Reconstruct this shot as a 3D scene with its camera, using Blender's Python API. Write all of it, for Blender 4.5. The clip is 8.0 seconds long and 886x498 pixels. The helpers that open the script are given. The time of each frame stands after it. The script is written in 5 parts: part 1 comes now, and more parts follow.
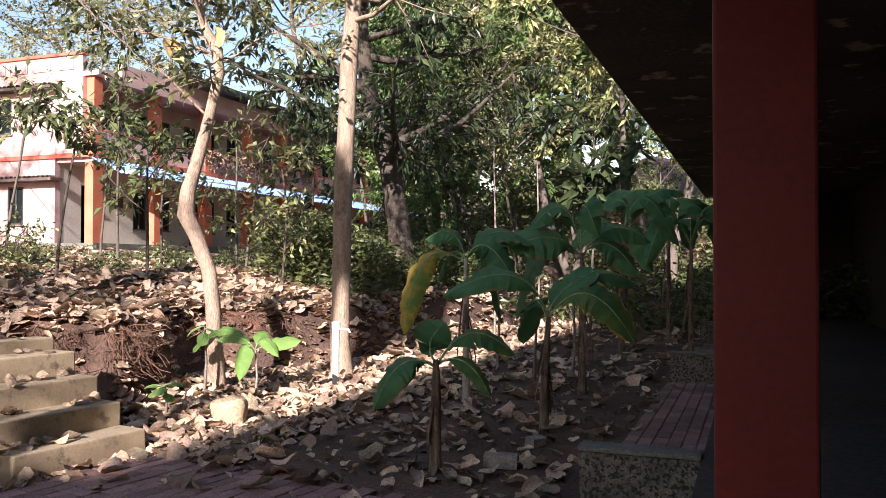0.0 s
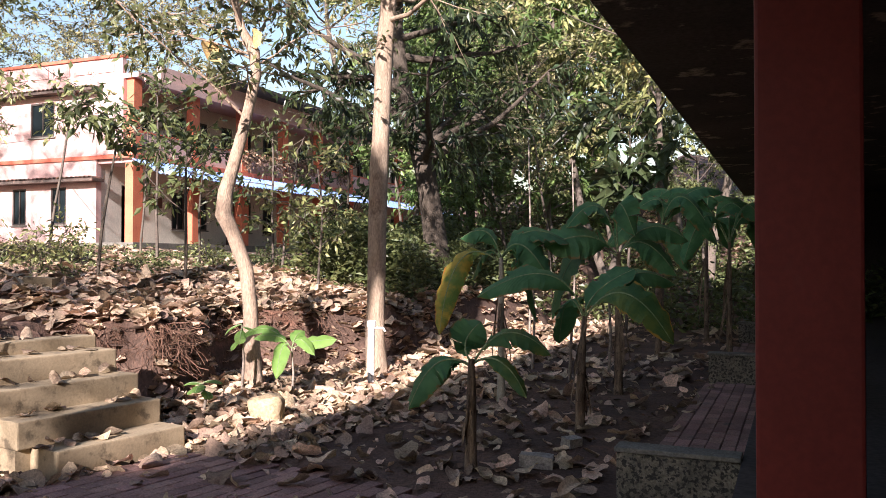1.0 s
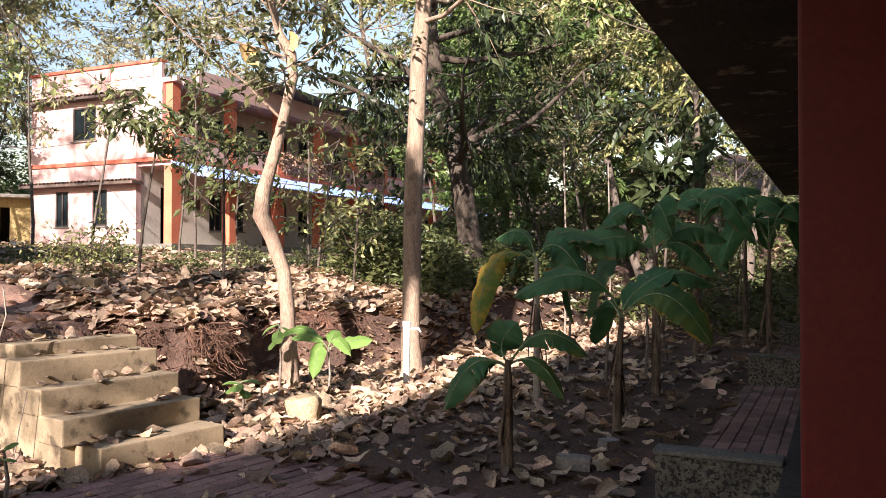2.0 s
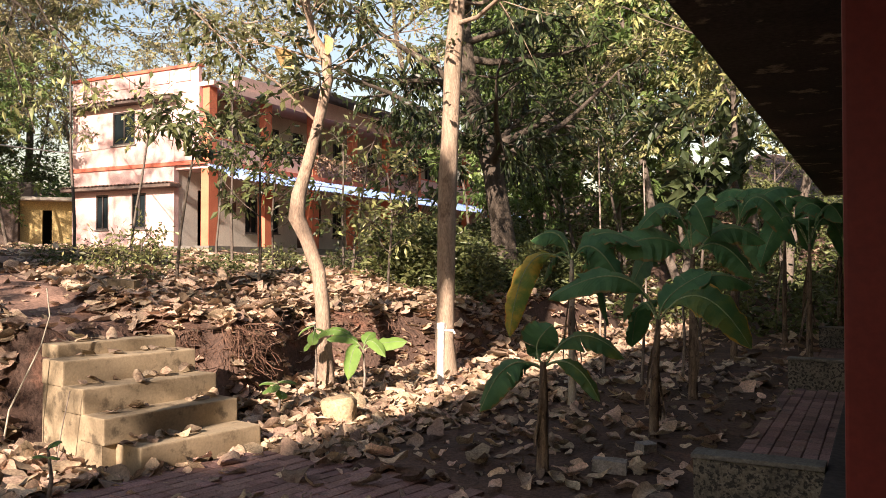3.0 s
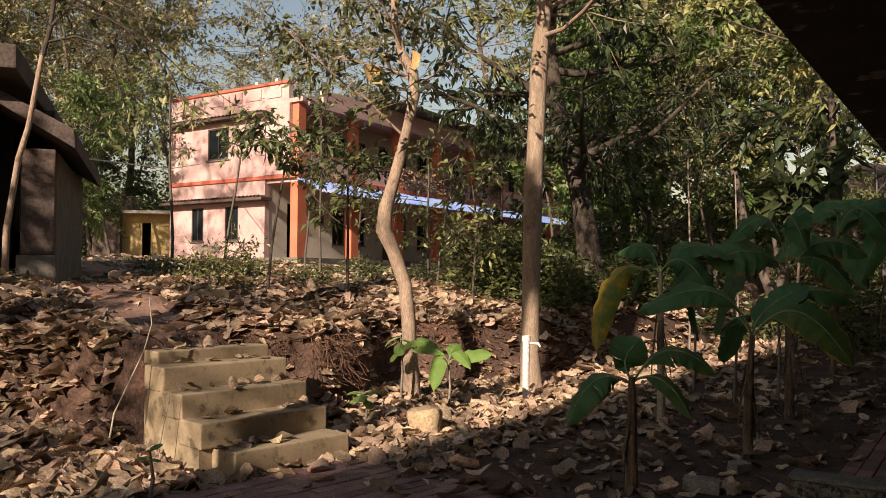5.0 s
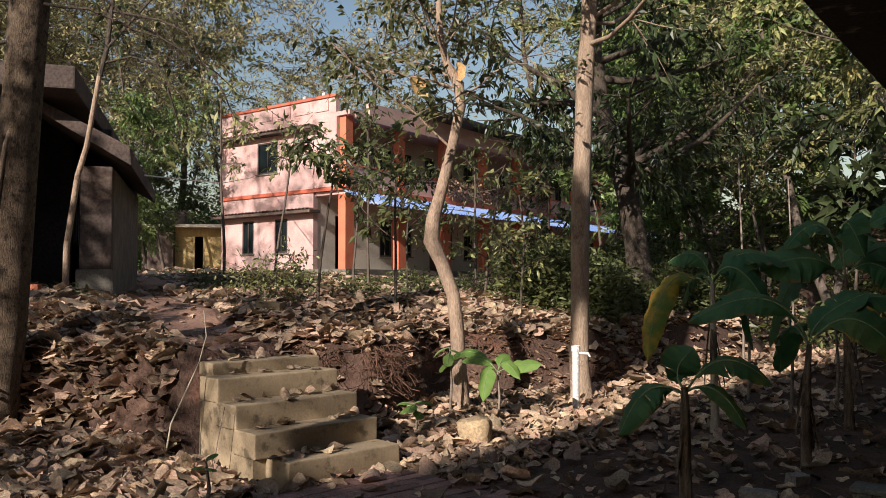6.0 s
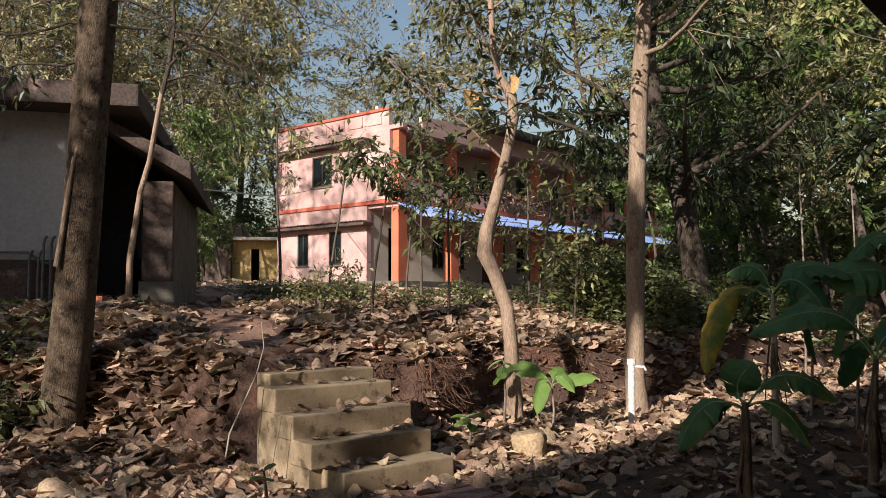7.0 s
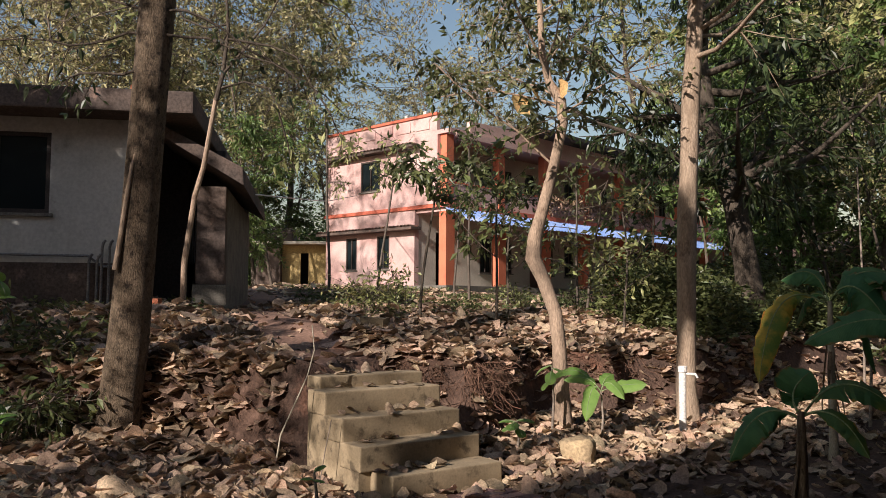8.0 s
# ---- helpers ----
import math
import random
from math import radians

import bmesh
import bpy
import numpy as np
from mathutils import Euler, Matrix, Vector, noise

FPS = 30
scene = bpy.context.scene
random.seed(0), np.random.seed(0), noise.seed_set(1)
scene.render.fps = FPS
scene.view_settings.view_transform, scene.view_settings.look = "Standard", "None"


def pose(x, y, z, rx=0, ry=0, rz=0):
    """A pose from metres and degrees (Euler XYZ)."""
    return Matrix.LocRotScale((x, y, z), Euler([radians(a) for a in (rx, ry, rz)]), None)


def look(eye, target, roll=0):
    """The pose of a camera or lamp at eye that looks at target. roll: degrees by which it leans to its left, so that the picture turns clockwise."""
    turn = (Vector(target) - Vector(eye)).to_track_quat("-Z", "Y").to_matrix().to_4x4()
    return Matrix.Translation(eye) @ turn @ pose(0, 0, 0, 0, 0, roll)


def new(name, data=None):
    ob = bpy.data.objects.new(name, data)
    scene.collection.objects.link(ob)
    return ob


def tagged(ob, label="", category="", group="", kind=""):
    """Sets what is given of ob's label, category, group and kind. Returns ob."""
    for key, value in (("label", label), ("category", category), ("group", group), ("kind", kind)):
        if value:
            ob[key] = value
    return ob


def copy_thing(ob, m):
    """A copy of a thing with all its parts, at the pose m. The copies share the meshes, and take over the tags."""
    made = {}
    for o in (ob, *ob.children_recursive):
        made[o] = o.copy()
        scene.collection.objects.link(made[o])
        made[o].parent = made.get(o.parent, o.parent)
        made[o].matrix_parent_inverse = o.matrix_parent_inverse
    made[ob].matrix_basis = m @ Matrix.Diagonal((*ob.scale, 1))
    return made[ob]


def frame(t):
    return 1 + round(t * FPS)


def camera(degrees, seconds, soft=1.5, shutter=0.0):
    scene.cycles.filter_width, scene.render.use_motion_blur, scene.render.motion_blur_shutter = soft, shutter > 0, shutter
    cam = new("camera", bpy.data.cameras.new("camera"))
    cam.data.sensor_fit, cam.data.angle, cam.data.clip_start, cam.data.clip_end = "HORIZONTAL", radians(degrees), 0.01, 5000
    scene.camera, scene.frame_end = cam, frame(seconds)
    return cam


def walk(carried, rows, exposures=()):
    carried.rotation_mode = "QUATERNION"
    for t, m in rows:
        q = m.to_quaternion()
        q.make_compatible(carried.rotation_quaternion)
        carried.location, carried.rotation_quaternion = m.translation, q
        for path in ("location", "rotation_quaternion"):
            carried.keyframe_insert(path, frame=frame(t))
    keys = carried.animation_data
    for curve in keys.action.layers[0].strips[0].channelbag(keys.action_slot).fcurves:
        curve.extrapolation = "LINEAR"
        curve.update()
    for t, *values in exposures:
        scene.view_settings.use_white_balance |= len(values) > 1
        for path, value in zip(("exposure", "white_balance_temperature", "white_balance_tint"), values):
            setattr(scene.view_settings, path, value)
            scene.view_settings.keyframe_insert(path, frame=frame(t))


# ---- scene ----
cam = camera(57.69, 8.0, soft=0.85)
# PATH
PATH = [
    (0.0, pose(0.000, 0.000, 1.450, 90.99, -0.05, 21.30)),
    (0.5, pose(-0.004, 0.000, 1.450, 90.95, -0.08, 22.50)),
    (1.0, pose(-0.009, -0.000, 1.451, 90.92, -0.06, 23.73)),
    (1.5, pose(-0.016, -0.005, 1.450, 90.95, 0.02, 24.97)),
    (3.0, pose(-0.032, -0.015, 1.448, 91.11, -0.02, 28.51)),
    (3.5, pose(-0.036, -0.019, 1.448, 91.27, 0.22, 29.88)),
    (4.0, pose(-0.039, -0.027, 1.449, 91.50, -0.12, 31.40)),
    (4.5, pose(-0.041, -0.038, 1.448, 91.72, -0.42, 32.90)),
    (6.0, pose(-0.035, -0.074, 1.454, 92.67, 0.18, 37.77)),
    (6.5, pose(-0.035, -0.084, 1.457, 93.14, 0.23, 39.66)),
    (7.0, pose(-0.035, -0.094, 1.458, 93.52, 0.08, 41.49)),
    (7.5, pose(-0.035, -0.107, 1.459, 93.73, -0.19, 43.20)),
    (8.0, pose(-0.033, -0.117, 1.459, 93.84, -0.31, 44.82)),
]
# END PATH
walk(cam, PATH, exposures=[(0.0, 1.52, 5550, 23), (1.5, 1.57, 5700, 23), (3.0, 1.44, 6500, 24), (4.0, 1.0, 7150, 24), (4.7, 0.66, 7000, 23), (6.0, 0.44, 5900, 18), (8.0, 0.44, 5900, 18)])

# ---------------------------------------------------------------- light
SUN_YAW, SUN_EL = 8.0, 25.5
sun_to = Vector((math.sin(radians(SUN_YAW)) * math.cos(radians(SUN_EL)),
                 -math.cos(radians(SUN_YAW)) * math.cos(radians(SUN_EL)), math.sin(radians(SUN_EL))))
world = bpy.data.worlds.new("sky")
scene.world = world
world.use_nodes = True
sky = world.node_tree.nodes.new("ShaderNodeTexSky")
sky.sky_type, sky.sun_disc = "NISHITA", False
sky.sun_elevation, sky.sun_rotation = radians(SUN_EL), math.atan2(sun_to.x, sun_to.y)
sky.air_density, sky.dust_density = 1.7, 1.2
bg = world.node_tree.nodes["Background"]
world.node_tree.links.new(sky.outputs[0], bg.inputs[0])
bg.inputs[1].default_value = 0.068
sun = new("sun", bpy.data.lights.new("sun", "SUN"))
sun.data.energy, sun.data.angle, sun.data.color = 5.0, radians(0.6), (1.0, 0.87, 0.70)
sun.matrix_world = look(sun_to * 60, (0, 0, 0))


# ---------------------------------------------------------------- materials
def nodes_of(name):
    m = bpy.data.materials.new(name)
    m.use_nodes = True
    t = m.node_tree
    return m, t.nodes, t.links, t.nodes["Principled BSDF"]


def noise_node(N, L, vec, scale, detail=5.0, stretch=None):
    n = N.new("ShaderNodeTexNoise")
    n.inputs["Scale"].default_value = scale
    n.inputs["Detail"].default_value = detail
    n.inputs["Roughness"].default_value = 0.62
    if stretch:
        mp = N.new("ShaderNodeMapping")
        mp.inputs["Scale"].default_value = stretch
        L.new(vec, mp.inputs["Vector"])
        vec = mp.outputs[0]
    L.new(vec, n.inputs["Vector"])
    return n


def mixed(N, L, fac, a, b, mode="MIX"):
    m = N.new("ShaderNodeMix")
    m.data_type, m.blend_type = "RGBA", mode
    for k, v in ((0, fac), (6, a), (7, b)):
        if isinstance(v, (int, float)):
            m.inputs[k].default_value = v
        elif isinstance(v, tuple):
            m.inputs[k].default_value = (*v, 1)
        else:
            L.new(v, m.inputs[k])
    return m.outputs[2]


def ramp(N, L, fac, lo, hi):
    r = N.new("ShaderNodeMapRange")
    r.inputs[1].default_value, r.inputs[2].default_value = lo, hi
    r.interpolation_type = "SMOOTHSTEP"
    L.new(fac, r.inputs[0])
    return r.outputs[0]


def surf(name, c1, c2, scale=3.0, fine=40.0, rough=0.85, bump=0.25, c3=None, c3_at=(0.58, 0.7), c3_scale=None,
         vary=None, spread=0.25, metal=0.0, stretch=None, spec=0.3, dist=0.01, thin=0.0, fine_mix=0.35):
    """Two-scale surface: c1 to c2 in patches, fine grain, c3 as stains; vary: 'island' or 'object'."""
    m, N, L, P = nodes_of(name)
    pos = N.new("ShaderNodeNewGeometry").outputs["Position"]
    big = noise_node(N, L, pos, scale, 6.0, stretch)
    col = mixed(N, L, ramp(N, L, big.outputs[0], 0.35, 0.65), c1, c2)
    small = noise_node(N, L, pos, fine, 4.0, stretch)
    if c3:
        st = noise_node(N, L, pos, c3_scale or scale * 2.3, 7.0)
        col = mixed(N, L, ramp(N, L, st.outputs[0], *c3_at), col, c3)
    grain = ramp(N, L, small.outputs[0], 0.25, 0.75)
    gr = N.new("ShaderNodeMapRange")
    gr.inputs[3].default_value, gr.inputs[4].default_value = 1 - fine_mix, 1 + fine_mix
    L.new(grain, gr.inputs[0])
    sc = N.new("ShaderNodeVectorMath")
    sc.operation = "SCALE"
    L.new(col, sc.inputs[0])
    L.new(gr.outputs[0], sc.inputs["Scale"])
    col = sc.outputs[0]
    if vary:
        if vary == "island":
            rnd = N.new("ShaderNodeNewGeometry").outputs["Random Per Island"]
        else:
            rnd = N.new("ShaderNodeObjectInfo").outputs["Random"]
        hs = N.new("ShaderNodeHueSaturation")
        vr = N.new("ShaderNodeMapRange")
        vr.inputs[3].default_value, vr.inputs[4].default_value = 1 - spread, 1 + spread
        L.new(rnd, vr.inputs[0])
        L.new(vr.outputs[0], hs.inputs["Value"])
        mul = N.new("ShaderNodeMath")
        mul.operation = "MULTIPLY"
        mul.inputs[1].default_value = 7.31
        L.new(rnd, mul.inputs[0])
        fr = N.new("ShaderNodeMath")
        fr.operation = "FRACT"
        L.new(mul.outputs[0], fr.inputs[0])
        hr = N.new("ShaderNodeMapRange")
        hr.inputs[3].default_value, hr.inputs[4].default_value = 0.5 - 0.03 * spread, 0.5 + 0.03 * spread
        L.new(fr.outputs[0], hr.inputs[0])
        L.new(hr.outputs[0], hs.inputs["Hue"])
        L.new(col, hs.inputs["Color"])
        col = hs.outputs[0]
    L.new(col, P.inputs["Base Color"])
    P.inputs["Roughness"].default_value, P.inputs["Metallic"].default_value = rough, metal
    P.inputs["Specular IOR Level"].default_value = spec
    b = N.new("ShaderNodeBump")
    b.inputs["Strength"].default_value, b.inputs["Distance"].default_value = bump, dist
    L.new(small.outputs[0], b.inputs["Height"])
    L.new(b.outputs[0], P.inputs["Normal"])
    if thin:
        tr = N.new("ShaderNodeBsdfTranslucent")
        L.new(col, tr.inputs[0])
        mx = N.new("ShaderNodeMixShader")
        mx.inputs[0].default_value = thin
        L.new(P.outputs[0], mx.inputs[1])
        L.new(tr.outputs[0], mx.inputs[2])
        L.new(mx.outputs[0], N["Material Output"].inputs[0])
    return m


SOIL = surf("red_soil", (0.08, 0.052, 0.038), (0.14, 0.085, 0.06), 1.3, 30, 0.95, 0.9, (0.25, 0.125, 0.078), c3_scale=0.9, dist=0.03)
PATHSOIL = surf("trodden_earth", (0.27, 0.165, 0.115), (0.20, 0.12, 0.085), 1.5, 30, 0.95, 0.6, (0.33, 0.21, 0.15), c3_scale=2.0, dist=0.02)
LITTER = surf("dry_leaves", (0.38, 0.27, 0.18), (0.53, 0.395, 0.265), 5, 60, 0.75, 0.3, (0.23, 0.145, 0.09), vary="island", spread=0.55, thin=0.15)
LITTER_PALE = surf("pale_dry_leaf", (0.42, 0.33, 0.22), (0.31, 0.215, 0.135), 8, 60, 0.7, 0.3, (0.2, 0.13, 0.08), (0.56, 0.7), 16, vary="object", spread=0.5, thin=0.15)
PAVER = surf("terracotta_paver", (0.22, 0.13, 0.108), (0.285, 0.175, 0.145), 2.0, 70, 0.85, 0.35, (0.14, 0.105, 0.092), c3_scale=4, vary="object", spread=0.28)
CONCRETE = surf("weathered_concrete", (0.37, 0.29, 0.18), (0.27, 0.21, 0.127), 2.4, 55, 0.9, 0.25, (0.14, 0.108, 0.068), (0.53, 0.68), 7, fine_mix=0.13)
PEBBLE = surf("rough_plaster", (0.26, 0.23, 0.17), (0.16, 0.145, 0.11), 7, 60, 0.95, 1.0, (0.06, 0.055, 0.047), (0.5, 0.56), 34, dist=0.02)
CAP = surf("plaster_coping", (0.2, 0.185, 0.15), (0.13, 0.12, 0.10), 4, 60, 0.9, 0.4)
PINK = surf("pink_limewash", (0.57, 0.36, 0.32), (0.64, 0.455, 0.41), 0.8, 20, 0.9, 0.15, (0.42, 0.25, 0.21), (0.60, 0.74), 1.6, fine_mix=0.12)
WHITEWASH = surf("cream_limewash", (0.72, 0.66, 0.55), (0.62, 0.57, 0.48), 0.7, 20, 0.9, 0.15, (0.45, 0.41, 0.34), (0.6, 0.76), 1.5, fine_mix=0.12)
# limewash greyed to hold the outbuilding's shade; c3 is stains
SHADEWASH = surf("shade_grey_limewash", (0.58, 0.57, 0.52), (0.50, 0.49, 0.445), 0.9, 20, 0.9, 0.2, (0.28, 0.26, 0.22), (0.58, 0.76), 1.4, fine_mix=0.12)
ORANGE = surf("orange_paint", (0.66, 0.21, 0.11), (0.58, 0.17, 0.09), 1.5, 25, 0.7, 0.12, (0.48, 0.13, 0.07), (0.62, 0.75), 3, fine_mix=0.12)
BAND = surf("red_band_paint", (0.60, 0.16, 0.09), (0.5, 0.13, 0.08), 1.5, 25, 0.75, 0.12, (0.3, 0.11, 0.08), (0.6, 0.75), 3, fine_mix=0.12)
RED = surf("dark_red_paint", (0.21, 0.029, 0.021), (0.18, 0.025, 0.018), 1.8, 35, 0.55, 0.12, (0.2, 0.04, 0.03), (0.63, 0.75), 3, fine_mix=0.1)
# base darkened to hold the eave's shade; c3 is the peeling paint
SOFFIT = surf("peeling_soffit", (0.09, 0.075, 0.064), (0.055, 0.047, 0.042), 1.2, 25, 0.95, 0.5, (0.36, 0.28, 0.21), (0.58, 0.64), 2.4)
# near-black plaster tone that holds shade in its colour
SHADEWALL = surf("shade_dark_wall", (0.075, 0.062, 0.055), (0.055, 0.047, 0.042), 1.0, 25, 0.9, 0.2)
OLDROOF = surf("stained_slab", (0.13, 0.095, 0.075), (0.085, 0.066, 0.055), 1.6, 25, 0.95, 0.5, (0.22, 0.15, 0.115), (0.6, 0.7), 3)
OLDTILE = surf("mossy_roof_tile", (0.16, 0.10, 0.075), (0.10, 0.075, 0.06), 2.5, 30, 0.95, 0.5, (0.30, 0.15, 0.10), (0.55, 0.68), 2, vary="object", spread=0.5)
BLUE = surf("blue_sheet", (0.17, 0.29, 0.62), (0.26, 0.38, 0.68), 1.0, 30, 0.6, 0.1, (0.48, 0.53, 0.64), (0.52, 0.66), 1.5, fine_mix=0.15)
DARKROOF = surf("dark_roof_sheet", (0.05, 0.05, 0.052), (0.08, 0.075, 0.07), 1.5, 30, 0.7, 0.3)
FRAME = surf("dark_frame", (0.05, 0.04, 0.035), (0.07, 0.055, 0.045), 6, 50, 0.6, 0.2)
BROWNDOOR = surf("brown_door", (0.12, 0.06, 0.04), (0.16, 0.08, 0.05), 3, 50, 0.6, 0.2)
# yellow darkened so the shed walls look shaded
YELLOW = surf("yellow_limewash", (0.44, 0.32, 0.13), (0.52, 0.39, 0.17), 0.8, 20, 0.9, 0.15, (0.35, 0.28, 0.16), (0.58, 0.7), 1.3)
METAL = surf("grey_pipe", (0.25, 0.25, 0.25), (0.18, 0.18, 0.18), 6, 60, 0.5, 0.1, metal=0.6)
WHITE = surf("white_plastic", (0.75, 0.73, 0.68), (0.66, 0.63, 0.57), 5, 50, 0.5, 0.1, (0.45, 0.38, 0.3), (0.62, 0.75), 8)
HANGING = surf("yellowed_hanging_leaf", (0.62, 0.47, 0.19), (0.52, 0.33, 0.13), 9, 60, 0.7, 0.3, vary="object", spread=0.3, thin=0.3)
BRICKRED = surf("fired_brick", (0.48, 0.17, 0.09), (0.38, 0.13, 0.07), 8, 60, 0.9, 0.5)
STONE = surf("yellow_stone", (0.46, 0.35, 0.2), (0.36, 0.27, 0.16), 6, 40, 0.9, 0.5, (0.3, 0.22, 0.13), (0.58, 0.7), 9)
LITTER_DARK = surf("crumbled_leaves", (0.20, 0.135, 0.085), (0.30, 0.21, 0.135), 5, 60, 0.8, 0.3, (0.12, 0.08, 0.055), vary="island", spread=0.7)
GREYBRICK = surf("grey_block", (0.32, 0.29, 0.25), (0.24, 0.22, 0.19), 8, 60, 0.9, 0.5)
BARK_PALE = surf("pale_bark", (0.43, 0.315, 0.22), (0.32, 0.235, 0.165), 3, 30, 0.9, 0.8, (0.24, 0.165, 0.11), (0.55, 0.72), 5, stretch=(3, 3, 0.8), dist=0.02)
BARK_TAN = surf("tan_bark", (0.44, 0.335, 0.237), (0.32, 0.235, 0.16), 3, 26, 0.9, 0.9, (0.2, 0.14, 0.095), (0.56, 0.7), 3, stretch=(5, 5, 0.9), dist=0.02)
BARK_DARK = surf("dark_bark", (0.14, 0.105, 0.068), (0.205, 0.15, 0.098), 5, 26, 0.95, 1.0, (0.06, 0.045, 0.032), (0.52, 0.66), 12, stretch=(4, 4, 1.6), dist=0.04, fine_mix=0.45)
BARK_BLACK = surf("mango_bark", (0.12, 0.095, 0.07), (0.085, 0.068, 0.05), 4, 20, 0.95, 1.0, stretch=(4, 4, 1.2), dist=0.03)
BARK_WOOD = surf("woodland_bark", (0.15, 0.12, 0.092), (0.10, 0.082, 0.064), 4, 30, 0.9, 0.5)
BARK_GREY = surf("grey_twigs", (0.30, 0.25, 0.20), (0.22, 0.18, 0.14), 4, 30, 0.9, 0.5)


def leafy(name, c1, c2, spread=0.65, rough=0.42, thin=0.32, c3=None):
    return surf(name, c1, c2, 1.2, 30, rough, 0.1, c3, (0.6, 0.7), 0.8, vary="island", spread=spread, thin=thin, spec=0.45, fine_mix=0.15)


LEAF_DARK = leafy("mango_leaves", (0.05, 0.072, 0.028), (0.068, 0.09, 0.034))
LEAF_MID = leafy("green_leaves", (0.095, 0.118, 0.042), (0.13, 0.148, 0.05))
LEAF_YEL = leafy("yellow_green_leaves", (0.32, 0.32, 0.125), (0.22, 0.24, 0.085), 0.7, c3=(0.30, 0.24, 0.07))
LEAF_DRY = leafy("dry_brown_leaves", (0.36, 0.315, 0.16), (0.28, 0.275, 0.12), 0.7)
LEAF_OLIVE = leafy("olive_leaves", (0.17, 0.175, 0.07), (0.11, 0.125, 0.046), 0.6, c3=(0.27, 0.22, 0.07))
LEAF_BUSH = leafy("bright_leaves", (0.16, 0.225, 0.065), (0.11, 0.175, 0.05), 0.5)
GRASS = leafy("undergrowth_leaves", (0.085, 0.12, 0.035), (0.15, 0.15, 0.055), 0.6, 0.6)


def banana_material(name, c1, c2, edge):
    m, N, L, P = nodes_of(name)
    uv = N.new("ShaderNodeUVMap").outputs[0]
    w = N.new("ShaderNodeTexWave")
    w.bands_direction = "Y"
    w.inputs["Scale"].default_value, w.inputs["Distortion"].default_value = 26, 1.5
    L.new(uv, w.inputs["Vector"])
    pos = N.new("ShaderNodeNewGeometry").outputs["Position"]
    n = noise_node(N, L, pos, 6)
    col = mixed(N, L, ramp(N, L, n.outputs[0], 0.35, 0.65), c1, c2)
    sep = N.new("ShaderNodeSeparateXYZ")
    L.new(uv, sep.inputs[0])
    ed = N.new("ShaderNodeMath")
    ed.operation = "ABSOLUTE"
    L.new(sep.outputs[0], ed.inputs[0])
    ad = N.new("ShaderNodeMath")
    L.new(ed.outputs[0], ad.inputs[0])
    n2 = noise_node(N, L, pos, 9)
    L.new(n2.outputs[0], ad.inputs[1])
    col = mixed(N, L, ramp(N, L, ad.outputs[0], 1.38, 1.52), col, edge)
    rib = N.new("ShaderNodeMapRange")
    rib.inputs[1].default_value, rib.inputs[2].default_value = 0.07, 0.03
    L.new(ed.outputs[0], rib.inputs[0])
    col = mixed(N, L, rib.outputs[0], col, (0.15, 0.22, 0.09))
    L.new(col, P.inputs["Base Color"])
    P.inputs["Roughness"].default_value, P.inputs["Specular IOR Level"].default_value = 0.42, 0.3
    b = N.new("ShaderNodeBump")
    b.inputs["Strength"].default_value, b.inputs["Distance"].default_value = 0.35, 0.006
    L.new(w.outputs[1], b.inputs["Height"])
    L.new(b.outputs[0], P.inputs["Normal"])
    tr = N.new("ShaderNodeBsdfTranslucent")
    L.new(col, tr.inputs[0])
    mx = N.new("ShaderNodeMixShader")
    mx.inputs[0].default_value = 0.3
    L.new(P.outputs[0], mx.inputs[1])
    L.new(tr.outputs[0], mx.inputs[2])
    L.new(mx.outputs[0], N["Material Output"].inputs[0])
    return m


BANANA = banana_material("banana_leaf_green", (0.06, 0.165, 0.058), (0.095, 0.225, 0.08), (0.22, 0.16, 0.05))
BANANA_YEL = banana_material("banana_leaf_yellowing", (0.12, 0.21, 0.045), (0.44, 0.33, 0.05), (0.44, 0.20, 0.035))
BANANA_TIP = banana_material("banana_leaf_patchy", (0.07, 0.16, 0.05), (0.16, 0.22, 0.05), (0.5, 0.30, 0.05))
TEAK = banana_material("broad_leaf_green", (0.16, 0.30, 0.06), (0.22, 0.36, 0.08), (0.20, 0.30, 0.08))
STEM = surf("banana_stem", (0.30, 0.22, 0.14), (0.13, 0.09, 0.06), 7, 40, 0.85, 0.9, (0.07, 0.05, 0.035), (0.54, 0.66), 14, stretch=(6, 6, 0.7), dist=0.02)
STEM_PALE = surf("pale_stem", (0.42, 0.38, 0.29), (0.33, 0.29, 0.21), 5, 40, 0.8, 0.4, stretch=(6, 6, 1))


def glass_material():
    m, N, L, P = nodes_of("window_glass")
    P.inputs["Base Color"].default_value = (0.012, 0.018, 0.02, 1)
    P.inputs["Roughness"].default_value, P.inputs["Specular IOR Level"].default_value = 0.22, 0.16
    return m


GLASS = glass_material()


# ---------------------------------------------------------------- helpers
def mesh_of(name, verts, faces, material, smooth=False):
    me = bpy.data.meshes.new(name)
    me.from_pydata([tuple(v) for v in verts] if not isinstance(verts, np.ndarray) else verts.tolist(), [],
                   faces if not isinstance(faces, np.ndarray) else faces.tolist())
    me.materials.append(material)
    if smooth:
        me.polygons.foreach_set("use_smooth", [True] * len(me.polygons))
    return me


